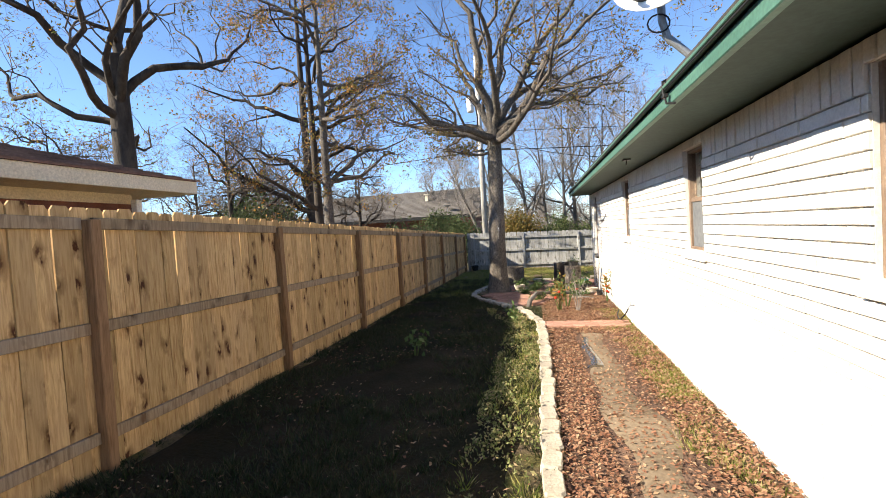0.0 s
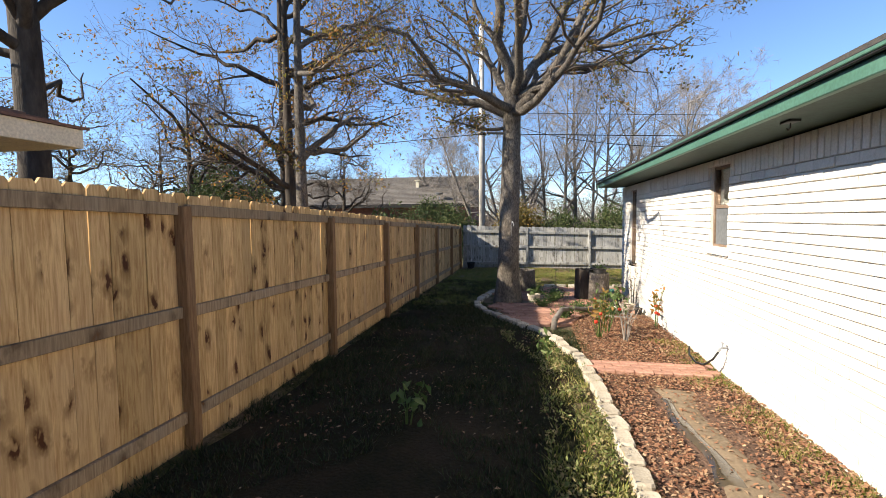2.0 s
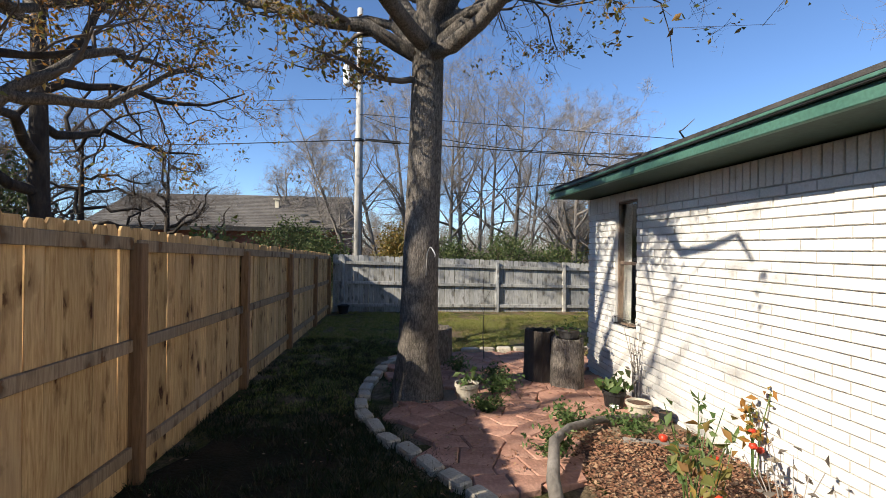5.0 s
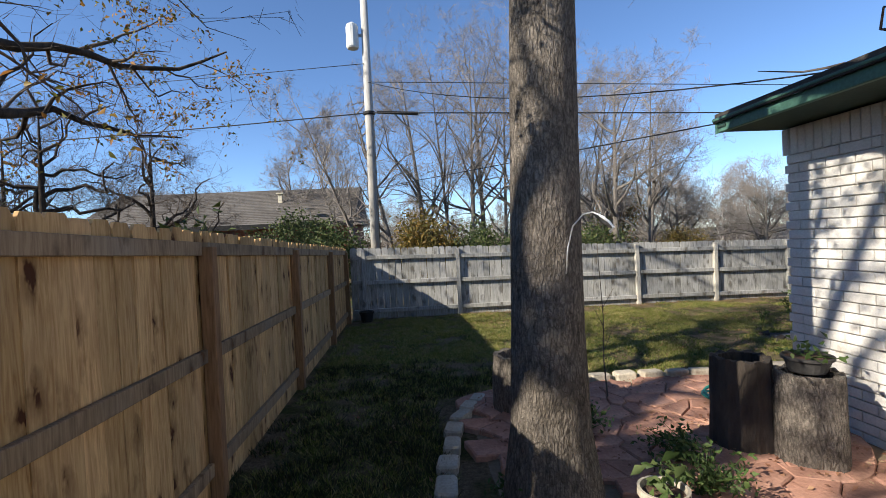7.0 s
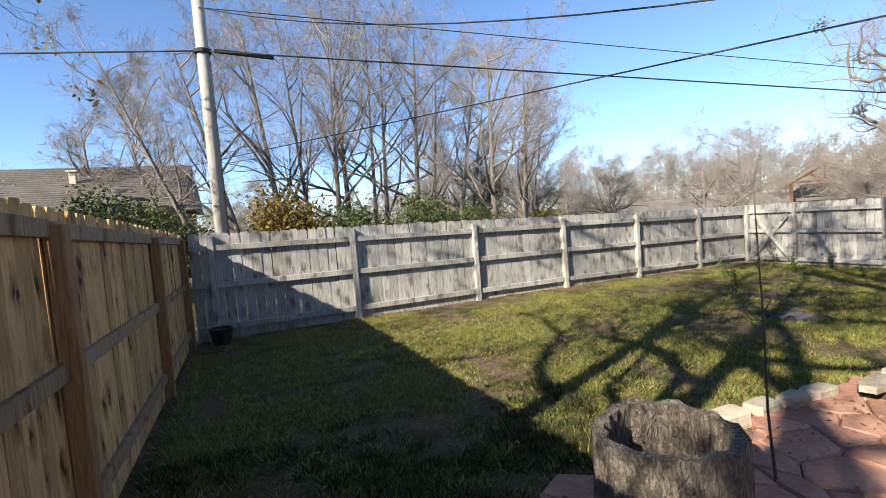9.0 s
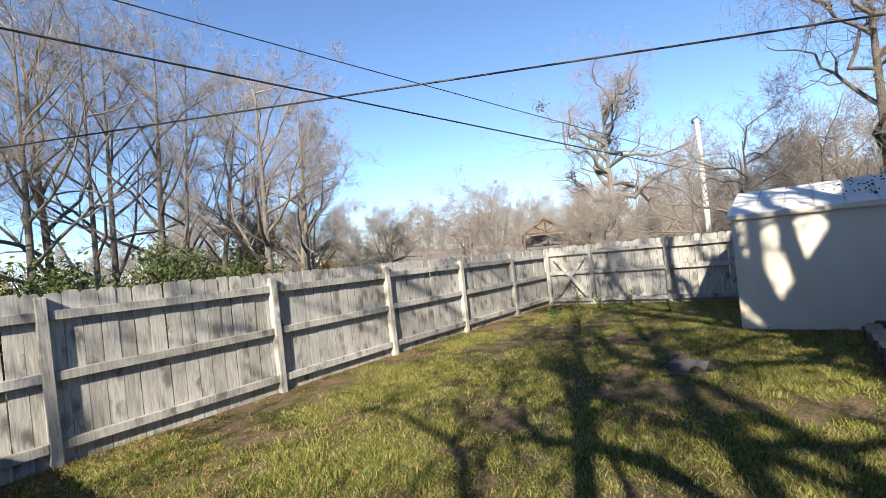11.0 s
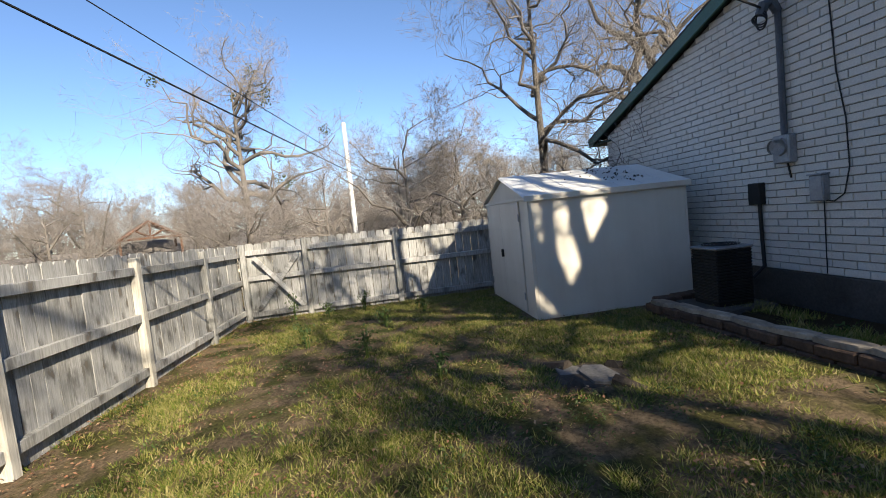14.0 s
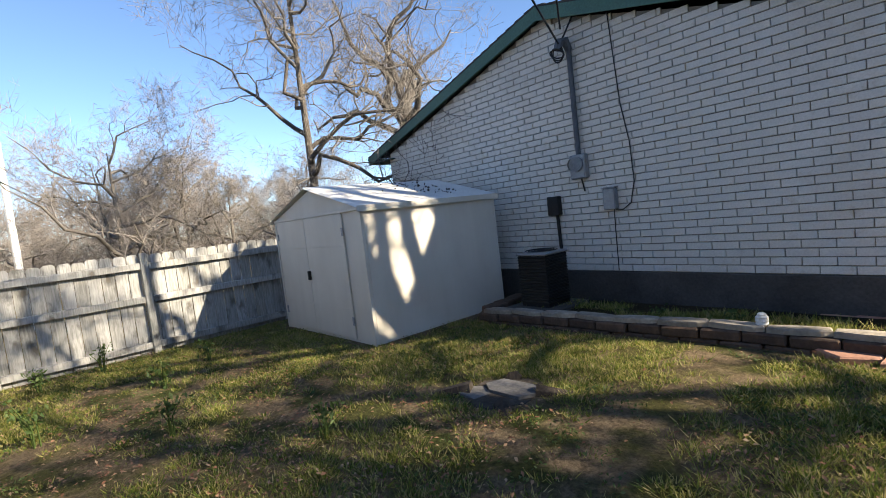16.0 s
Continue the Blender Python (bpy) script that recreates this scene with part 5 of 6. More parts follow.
def build_meter():
    y = HY1 + 0.004
    m = thing("electric_meter", "grey electric meter with a conduit on white brick", "meter")
    part("box", Shape().box(4.67, 4.89, y, y + 0.11, 1.26, 1.56, 0.015), GALV, m)
    part("dial", Shape().tube([(4.78, y + 0.11, 1.44), (4.78, y + 0.2, 1.44)], [0.085, 0.075], 16), GLASS, m, "round glass meter dial")
    part("dial_ring", Shape().tube([(4.78, y + 0.108, 1.44), (4.78, y + 0.135, 1.44)], 0.095, 16), GALV, m)
    part("conduit", Shape().tube([(4.78, y + 0.05, 1.56), (4.78, y + 0.05, 2.86)], 0.032, 8), BLUE_STEEL, m, "dark grey conduit")
    part("weatherhead", Shape().tube([(4.78, y + 0.05, 2.84), (4.79, y + 0.1, 2.95), (4.82, y + 0.17, 2.93), (4.84, y + 0.2, 2.84)], [0.045, 0.055, 0.06, 0.05], 8), BLUE_STEEL, m)
    for turn in range(3):
        part("service_loop", Shape().tube([(4.84 + (0.075 + 0.012 * turn) * math.sin(q + 0.3 * turn), y + 0.19 + 0.012 * turn, 2.79 + (0.10 - 0.02 * turn) * math.cos(q)) for q in np.linspace(0, 6.1, 16)], 0.009, 5), DARK_METAL, m, "looped black wire")
    part("service_drop", Shape().tube([(4.84, y + 0.2, 2.87), (4.76, y + 0.15, 3.0), (4.70, y + 0.1, 3.14), (4.66, y + 0.06, 3.25)], 0.011, 6), DARK_METAL, m, "looped black wires")
    part("ground_cable", Shape().tube([(4.78, y + 0.03, 1.26), (4.76, y + 0.015, 1.1)], 0.01, 5), DARK_METAL, m)
    b = thing("junction_box", "small dark breaker box with a conduit", "box")
    part("body", Shape().box(5.13, 5.31, y, y + 0.09, 0.83, 1.08, 0.01), DARK_METAL, b)
    part("conduit", Shape().tube([(5.19, y + 0.04, 0.83), (5.18, y + 0.04, 0.4), (5.12, y + 0.08, 0.12), (5.1, y + 0.25, 0.0)], 0.022, 7), DARK_METAL, b)
    c = thing("cable_box", "blue-grey cable box with a hanging wire", "box")
    part("body", Shape().box(4.32, 4.48, y, y + 0.09, 0.84, 1.1, 0.012), GALV, c)
    part("lid_lip", Shape().box(4.31, 4.49, y, y + 0.1, 1.1, 1.115, 0.003), GALV, c)
    part("wire", Shape().tube([(4.26, y + 0.015, 3.13), (4.23, y + 0.012, 2.6), (4.19, y + 0.02, 2.05), (4.12, y + 0.015, 1.6), (4.1, y + 0.02, 1.15), (4.16, y + 0.02, 0.9), (4.26, y + 0.03, 0.83), (4.34, y + 0.04, 0.84)], 0.007, 5), DARK_METAL, c, "loose black wire")
    part("drop", Shape().tube([(4.38, y + 0.02, 0.84), (4.39, y + 0.012, 0.4), (4.39, y + 0.012, 0.1)], 0.006, 5), DARK_METAL, c)


build_meter()


def build_ac():
    a = thing("air_conditioner", "dark outdoor air conditioner unit in deep shade", "air conditioner", at=pose(4.97, 14.6, -0.2))
    body = Shape()
    for i in range(17):
        z = 0.05 + i * 0.033
        body.box(-0.215, 0.215, -0.215, 0.215, z, z + 0.022, 0.012)
    part("louvres", body, DARK_METAL, a)
    part("core", Shape().box(-0.2, 0.2, -0.2, 0.2, 0.0, 0.61), DARK_METAL, a)
    part("top", Shape().box(-0.225, 0.225, -0.225, 0.225, 0.61, 0.64, 0.012), GALV, a, "grey top panel")
    for i in range(5):
        r = 0.05 + 0.035 * i
        part("fan_guard", Shape().tube([(r * math.cos(t), r * math.sin(t), 0.655) for t in np.linspace(0, 2 * math.pi, 25)], 0.005, 4, False), DARK_METAL, a)
    part("base", Shape().box(-0.36, 0.36, -0.36, 0.36, -0.08, 0.0, 0.01), CONCRETE, a)


build_ac()


def build_spigot():
    s = thing("garden_tap", "wall tap with a drooping grey hose", "tap")
    y = 7.93
    part("pipe", Shape().tube([(1.40, y, 0.12), (1.32, y, 0.12), (1.29, y, 0.08)], 0.014, 8), GALV, s)
    part("handle", Shape().tube([(1.33, y - 0.03, 0.17), (1.33, y + 0.03, 0.17)], 0.008, 6).tube([(1.33, y, 0.12), (1.33, y, 0.17)], 0.006, 6), GALV, s)
    pts = [(1.29, y, 0.07), (1.25, y + 0.03, -0.02), (1.2, y + 0.15, -0.12), (1.2, y + 0.4, -0.17), (1.22, y + 0.7, -0.16), (1.27, y + 0.86, -0.1)]
    part("hose", Shape().tube(pts, 0.012, 7), DARK_METAL, s, "short dark hose", True)


build_spigot()


# ---- yard things ----
def log_planter(label, x, y, r, h, z, seed, inner=0.72, mat=None):
    rng = random.Random(seed)
    t = thing("log_planter", label, "planter", "hollow log planters", at=pose(x, y, z, 0, 0, rng.uniform(0, 360)))
    sides, rows = 40, 9
    wob = [1 + 0.05 * math.sin(3 * 2 * math.pi * j / sides + seed) + rng.uniform(-0.035, 0.035) for j in range(sides)]
    s = Shape()
    vs = []
    for i in range(rows):
        f = i / (rows - 1)
        for j in range(sides):
            a = 2 * math.pi * j / sides
            q = r * wob[j] * (1.06 - 0.08 * f + 0.01 * math.sin(9 * f + j))
            vs.append((q * math.cos(a), q * math.sin(a), h * f + (0.012 * math.sin(j * 1.7) if i == rows - 1 else 0)))
    for i in range(4):
        f = 1 - i / 3 * 0.62
        for j in range(sides):
            a = 2 * math.pi * j / sides
            q = r * wob[j] * inner * (1 + 0.04 * math.sin(j * 2.1 + i))
            vs.append((q * math.cos(a), q * math.sin(a), h * f - 0.004))
    tot = rows + 4
    fs = [(i * sides + j, i * sides + (j + 1) % sides, (i + 1) * sides + (j + 1) % sides, (i + 1) * sides + j) for i in range(tot - 1) for j in range(sides)]
    fs.append(tuple((tot - 1) * sides + j for j in range(sides)))
    part("shell", s.add(vs, fs), mat or LOG_BARK, t, "rough grey bark shell")
    part("soil", Shape().lathe([(r * inner * 0.95, h * 0.385), (r * inner * 0.9, h * 0.40), (0.02, h * 0.415)], 0, 0, 18), MULCH, t, "dark soil")
    return t


log_planter("hollow grey log planter half full of soil", -0.86, 14.42, 0.305, 0.60, -0.35, 3, 0.82)
log_planter("upright grey log planter beside the wall", 0.77, 13.0, 0.205, 0.62, -0.27, 4)
log_planter("dark hollow log planter behind another log", 0.50, 13.3, 0.20, 0.68, -0.28, 5, mat=DARK_BARK)


def pot(name, label, x, y, z, r, h, mat, plant=None, seed=0, n=60, size=0.06, tall=0.2, rim=True):
    t = thing(name, label, "flower pot", at=pose(x, y, z))
    prof = [(r * 0.72, 0), (r * 0.76, 0.01), (r * 0.95, h * 0.82), (r * 1.06, h * 0.83), (r * 1.06, h), (r * 0.94, h), (r * 0.9, h * 0.85)]
    part("pot", Shape().lathe(prof, 0, 0, 22), mat, t, smooth=False)
    part("soil", Shape().lathe([(r * 0.9, h * 0.84), (r * 0.85, h * 0.88), (0.01, h * 0.9)], 0, 0, 16), MULCH, t)
    if plant:
        rs = np.random.RandomState(seed)
        C = rs.normal(0, r * 0.6, (n, 3))
        C[:, 2] = h + np.abs(rs.normal(0, tall * 0.5, n))
        tagged(part("plant", scatter_leaves("plant", rs, C, 0.02, size, plant), plant, t), "green leaves", kind="stuff")
        for i in range(5):
            part("stem", Shape().tube([(0, 0, h * 0.85), (*C[i, :2] * 0.5, (h + C[i, 2]) / 2), tuple(C[i])], [0.006, 0.005, 0.003], 4), WEED, t)
    return t


bp = pot("plastic_pot", "black plastic pot with a leafy plant and white markings", 0.95, 12.08, -0.27, 0.12, 0.22, BLACK_RUBBER, WEED, 3, 34, 0.075, 0.22)
for i, (a, w) in enumerate(((-2.35, 0.016), (-2.12, 0.03), (-1.9, 0.02), (-1.68, 0.03))):
    part("marking", Shape().box(-w / 2, w / 2, -0.002, 0.002, 0.05, 0.09), WHITE_PAINT, bp, at=pose(0.108 * math.cos(a), 0.108 * math.sin(a), 0, 0, 0, math.degrees(a) + 90))
pot("clay_pot", "pale clay flower pot with dry soil", 1.12, 11.86, -0.27, 0.13, 0.16, PALE_STONE)
pot("small_pot", "small dark pot against the wall", 1.27, 11.62, -0.27, 0.07, 0.13, BLACK_RUBBER)
pot("clay_pot", "pale clay pot beside the tree trunk", -0.62, 12.42, -0.29, 0.13, 0.25, PALE_STONE, WEED, 5, 20, 0.05, 0.1)
pot("bowl_planter", "mossy bowl planter resting on a log", 0.78, 13.02, 0.345, 0.15, 0.11, CONCRETE, WEED, 6, 40, 0.03, 0.08)
pot("small_pot", "dark pot in the fence corner", -2.9, 20.7, -0.42, 0.16, 0.26, BLACK_RUBBER)

hose = Shape()
for i in range(5):
    r = 0.19 + 0.022 * i
    hose.tube([((r + 0.015 * math.sin(3 * t + i)) * math.cos(t), (r + 0.015 * math.cos(2 * t + i)) * math.sin(t), 0.02 + 0.012 * i + 0.01 * math.sin(4 * t + 2 * i)) for t in np.linspace(0, 6.28, 30)], 0.011, 6, False)
solid("garden_hose", hose, HOSE, "coiled teal garden hose on the patio", "hose", smooth=True, at=pose(0.98, 14.05, -0.24))

hook = thing("plant_hook", "curved pale metal plant hook fixed to the oak", "hook")
part("rod", Shape().tube([(-1.09, 12.50, 1.16), (-1.09, 12.46, 1.30), (-1.085, 12.38, 1.42), (-1.07, 12.27, 1.475), (-1.06, 12.17, 1.48), (-1.04, 12.08, 1.45)], 0.004, 7), WHITE_PAINT, hook, smooth=True)
part("hook_tip", Shape().tube([(-1.05, 12.11, 1.46), (-1.035, 12.05, 1.43), (-1.025, 12.02, 1.40), (-1.03, 12.05, 1.38)], 0.006, 7), WHITE_PAINT, hook)

stump = thing("tree_stump", "low weathered grey tree stump in the lawn", "stump", at=pose(3.78, 16.7, -0.405))
part("wood", Shape().lathe([(0.40, -0.05), (0.33, 0.01), (0.29, 0.05), (0.28, 0.06), (0.02, 0.062)], 0, 0, 22, 0.12, 4), DARK_BARK, stump)
for i, (a, ln) in enumerate(((0.4, 0.7), (2.3, 0.6), (3.6, 0.75), (5.1, 0.6))):
    part("root", Shape().tube([(0.25 * math.cos(a), 0.25 * math.sin(a), 0.06), (ln * 0.75 * math.cos(a + 0.1), ln * 0.75 * math.sin(a + 0.1), 0.015), (ln * math.cos(a + 0.25), ln * math.sin(a + 0.25), -0.03)], [0.07, 0.045, 0.025], 7), DARK_BARK, stump)
part("cut_face", Shape().prism([(-0.30, -0.13), (-0.12, -0.2), (0.14, -0.17), (0.19, -0.02), (0.08, 0.06), (-0.2, 0.05)], 0.055, 0.082).prism([(0.05, 0.07), (0.2, 0.0), (0.33, 0.08), (0.27, 0.2), (0.08, 0.22)], 0.04, 0.062), CUT_WOOD, stump, "silvery split cut face")

jar = thing("small_jar", "small white ribbed jar on the retaining wall", "jar", at=pose(2.62, 14.86, -0.155) @ Matrix.Scale(0.72, 4))
part("body", Shape().lathe([(0.055, 0), (0.065, 0.012), (0.06, 0.03), (0.067, 0.05), (0.062, 0.075), (0.066, 0.09), (0.05, 0.105)], 0, 0, 16), WHITE_PAINT, jar)
part("lid", Shape().lathe([(0.045, 0.105), (0.045, 0.125), (0.03, 0.135)], 0, 0, 14), WHITE_PAINT, jar)

drift = thing("driftwood_branch", "bent pale driftwood branch edging the bed", "branch")
part("limb", Shape().tube([(-0.34, 10.12, -0.27), (-0.31, 10.35, -0.14), (-0.17, 10.75, -0.04), (0.1, 11.15, -0.09), (0.5, 11.5, -0.16), (0.95, 11.68, -0.2), (1.2, 11.72, -0.23)], [0.055, 0.05, 0.042, 0.036, 0.034, 0.03, 0.022], 9), PALE_BARK, drift, smooth=True)
part("limb", Shape().tube([(0.62, 11.2, -0.24), (0.95, 11.05, -0.22), (1.2, 10.95, -0.24)], [0.035, 0.03, 0.02], 8), PALE_BARK, drift, smooth=True)


def leafy_plant(name, label, x, y, h, r, mat, n, seed, size, stems=5, fruit=0, lean=0.3, cat="plant", group="", stalk=None):
    rng = random.Random(seed)
    rs = np.random.RandomState(seed)
    p = thing(name, label, cat, group, at=pose(x, y, ground_z(x, y)))
    tips = []
    for i in range(stems):
        a = rng.uniform(0, 6.28)
        q = r * rng.uniform(0.3, 1.0)
        hh = h * rng.uniform(0.6, 1.0)
        pts = [(0.02 * math.cos(a), 0.02 * math.sin(a), 0), (q * 0.35 * math.cos(a), q * 0.35 * math.sin(a), hh * 0.55), (q * math.cos(a + lean), q * math.sin(a + lean), hh)]
        part("stem", Shape().tube(pts, [0.007, 0.005, 0.003], 4), stalk or WEED, p)
        for f in (0.45, 0.6, 0.75, 0.9, 1.0):
            k = min(int(f * 2), 1)
            tips.append(Vector(pts[k]).lerp(Vector(pts[k + 1]), f * 2 - k if k == 0 else f * 2 - 1))
    T = np.array([tuple(t) for t in tips])
    part("foliage", scatter_leaves("foliage", rs, T[rs.randint(0, len(T), n)], 0.035, size, mat), mat, p)
    for i in range(fruit):
        t = rng.choice(tips)
        part("fruit", Shape().lathe([(0.006, -0.026), (0.022, -0.02), (0.03, 0.0), (0.024, 0.018), (0.006, 0.024)], t.x, t.y, 10), TOMATO, p, "ripe red fruit", True, at=pose(0, 0, t.z * 0.7))
    return p


leafy_plant("tomato_plant", "straggling tomato plant with red fruit", 0.28, 9.55, 0.75, 0.3, OAK_LEAF, 60, 1, 0.045, 8, 3, cat="plant")
leafy_plant("tomato_plant", "straggling tomato plant with red fruit", 0.45, 9.95, 0.85, 0.3, WEED, 60, 2, 0.045, 8, 2, cat="plant")
leafy_plant("dry_stalks", "dry leaning stalks in the leaf-strewn bed", 0.62, 9.4, 0.7, 0.25, BRUSH, 40, 3, 0.03, 9, stalk=PALE_TWIG)
leafy_plant("red_flower", "tall plant with orange-red flowers by the wall", 1.28, 10.45, 0.75, 0.14, ORANGE_LEAF, 60, 4, 0.04, 6, 3)
leafy_plant("dry_vine", "dry climbing stalks against the brick wall", 1.3, 12.3, 0.95, 0.16, BRUSH, 34, 5, 0.026, 9, stalk=PALE_TWIG)
leafy_plant("weed", "pale leafy weed in the shaded grass", -0.52, 8.2, 0.42, 0.12, WEED, 26, 6, 0.05, 3)
leafy_plant("weed", "leafy weed in the grass", -1.75, 6.2, 0.4, 0.2, WEED, 30, 7, 0.05, 4)
for k, (x, y, h, r, n) in enumerate([(-0.15, 10.9, 0.2, 0.25, 160), (0.25, 11.5, 0.22, 0.3, 200), (0.75, 11.35, 0.18, 0.3, 160), (-0.45, 12.05, 0.2, 0.26, 180), (-0.25, 12.7, 0.28, 0.34, 240), (-0.1, 13.1, 0.24, 0.3, 160), (-0.55, 13.75, 0.26, 0.2, 110), (-1.35, 12.7, 0.2, 0.22, 120)]):
    leafy_plant("fern", "low clump of arching green leaves", x, y, h, r, FERN, n * 2, 20 + k, 0.024, 14, 0, 0.8, "plant", "green clumps round the patio")
for k, (x, y, h) in enumerate([(8.6, 20.0, 0.5), (8.5, 18.8, 0.4), (8.3, 19.4, 0.3), (6.9, 18.4, 0.3), (5.4, 18.6, 0.35), (6.2, 19.4, 0.4), (4.3, 17.9, 0.25), (7.6, 17.8, 0.25), (2.9, 14.6, 0.15), (3.6, 14.5, 0.15)]):
    leafy_plant("weed", "small leafy weed in the lawn", x, y, h, 0.14, FERN, 60, 40 + k, 0.026, 6, 0, 0.4, "plant", "weeds in the lawn")

sap = thing("sapling", "thin bare sapling beside the log planter", "sapling")
part("stem", Shape().tube([(-0.04, 14.48, -0.3), (-0.06, 14.5, 0.1), (-0.04, 14.52, 0.55), (-0.07, 14.53, 1.25)], [0.009, 0.007, 0.005, 0.003], 5), TWIG, sap)
for z, dx, dy in ((0.2, 0.12, 0.05), (0.45, -0.08, 0.06), (0.62, 0.1, -0.05)):
    part("twig", Shape().tube([(-0.05, 14.51, z), (-0.05 + dx, 14.51 + dy, z + 0.2)], [0.004, 0.002], 4), TWIG, sap)
# gate braces on the far fence
gate = thing("fence_gate", "grey gate with crossed braces in the far fence", "gate", kind="structure")
for z0, z1 in ((-0.28, 0.72), (0.72, -0.28)):
    part("brace", Shape().box(-0.011, 0.011, -0.62, 0.62, -0.04, 0.04, 0.003), GREY_WOOD, gate, at=pose(8.997 if z1 > z0 else 8.974, 20.31, 0.22, math.degrees(math.atan2(z1 - z0, -0.82)), 0, 0))


# ---- beds, borders, patio ----
def patch(name, label, x0, x1, y0, y1, lift, mat, cat, step=0.2, wob=0.0):
    nx, ny = max(2, round((x1 - x0) / step)), max(2, round((y1 - y0) / step))
    vs = []
    for j in range(ny + 1):
        y = y0 + (y1 - y0) * j / ny
        d0, d1 = wob * noise.noise((y * 1.3, 1.7, 0)), wob * noise.noise((y * 1.1, 7.7, 0))
        for i in range(nx + 1):
            f = i / nx
            x = x0 + d0 + (x1 + d1 - x0 - d0) * f
            e = min(i, nx - i, j, ny - j)
            yy = y + wob * noise.noise((x * 1.7, 4.4, y * 0.01))
            vs.append((x, yy, ground_z(x, yy) + (lift if e > 0 else -0.02)))
    fs = [(j * (nx + 1) + i, j * (nx + 1) + i + 1, (j + 1) * (nx + 1) + i + 1, (j + 1) * (nx + 1) + i) for j in range(ny) for i in range(nx)]
    return solid(name, Shape().add(vs, fs), mat, label, cat, kind="structure", smooth=True)


patch("leaf_bed", "leaf-strewn soil strip beside the house", -0.02, 1.45, -4.0, 11.3, 0.018, MULCH, "ground")
patch("mud_path", "bare trodden mud path", 0.42, 0.95, -3.0, 7.6, 0.03, MUD, "path", 0.15, 0.25)
patch("puddle", "shallow still puddle on the mud path", 0.40, 0.74, 5.5, 7.2, 0.040, WATER, "puddle", 0.1, 0.26)
# the darkened soil again, for the shade at the gable's foot
patch("gable_bed", "raised soil bed under the gable wall, darkened for shade", 1.5, 9.0, 13.9, 14.85, 0.085, SHADED_SOIL, "ground")

# darker soil laid where the fence shades the side yard
patch("side_yard", "side lawn darkened for fence shade, with dead leaves", -3.3, -0.15, -4.0, 10.3, 0.012, SHADED_SOIL, "ground", 0.2, 0.12)
patch("side_yard_end", "side lawn darkened for fence shade, with dead leaves", -3.3, -1.9, 9.7, 11.6, 0.008, SHADED_SOIL, "ground", 0.2, 0.5)
STONES = thing("stone_border", "pale flat stones edging the lawn", "border", kind="structure")
STONE_MESHES = []
for k in range(7):
    rng = random.Random(300 + k)
    w, h = rng.uniform(0.115, 0.15), rng.uniform(0.062, 0.08)
    o = [(-w, -h * rng.uniform(0.6, 0.85)), (-w * 0.8, -h), (w * rng.uniform(0.7, 0.85), -h * rng.uniform(0.9, 1.0)), (w, -h * 0.7), (w * rng.uniform(0.92, 1.03), h * 0.72), (w * 0.8, h), (-w * rng.uniform(0.75, 0.9), h * rng.uniform(0.92, 1.04)), (-w, h * 0.7)]
    STONE_MESHES.append(Shape().prism(o, -0.06, 0.035).prism([(x * 0.985, y * 0.985) for x, y in o], 0.035, 0.05, 0.9).mesh("stone", PALE_STONE))
BORDER = [(-0.02, -3.0), (-0.02, 3.4), (-0.02, 6.0), (-0.08, 8.3), (-0.3, 9.2), (-0.56, 9.9), (-1.07, 10.7), (-1.55, 11.5), (-1.8, 12.2), (-1.78, 13.2), (-1.58, 14.2), (-1.25, 14.9)]
rng = random.Random(8)
for (xa, ya), (xb, yb) in zip(BORDER, BORDER[1:]):
    L = math.hypot(xb - xa, yb - ya)
    n = max(1, round(L / 0.30))
    for i in range(n):
        f = (i + 0.5) / n
        x, y = xa + (xb - xa) * f + rng.uniform(-0.015, 0.015), ya + (yb - ya) * f
        part("stone", rng.choice(STONE_MESHES), PALE_STONE, STONES, at=pose(x, y, ground_z(x, y) + 0.012 + rng.uniform(0, 0.012), rng.uniform(-4, 4), rng.uniform(-4, 4), math.degrees(math.atan2(yb - ya, xb - xa)) + rng.uniform(-8, 8)))
n = 6
for i in range(n):
    x = -0.32 + 1.75 * (i + 0.5) / n
    part("stone", rng.choice(STONE_MESHES), PALE_STONE, STONES, at=pose(x, 15.04 + 0.03 * math.sin(i), ground_z(x, 15.0) + 0.06, rng.uniform(-4, 4), rng.uniform(-4, 4), rng.uniform(-9, 9)))

RET = thing("retaining_wall", "low brown block wall capped with pale stones", "wall", kind="structure")
BLOCK = Shape().box(-0.15, 0.15, -0.09, 0.09, -0.045, 0.045, 0.012).mesh("block", BROWN_BLOCK)
CAPS = []
for k in range(5):
    q = random.Random(500 + k)
    o = [(-0.20, -0.09), (-0.06, -0.105 - q.uniform(0, 0.02)), (0.12, -0.10), (0.205, -0.085 + q.uniform(0, 0.02)), (0.20, 0.08), (0.05, 0.10 + q.uniform(0, 0.02)), (-0.14, 0.095), (-0.21, 0.05)]
    o = [(x, y * 0.68) for x, y in o]
    CAPS.append(Shape().prism(o, -0.022, 0.012).prism(o, 0.012, 0.024, 0.94).mesh("cap_stone", CAP_STONE))


def wall_line(x):
    return 14.80 + 0.10 * (x - 1.5) - 0.004 * (x - 1.5) ** 2


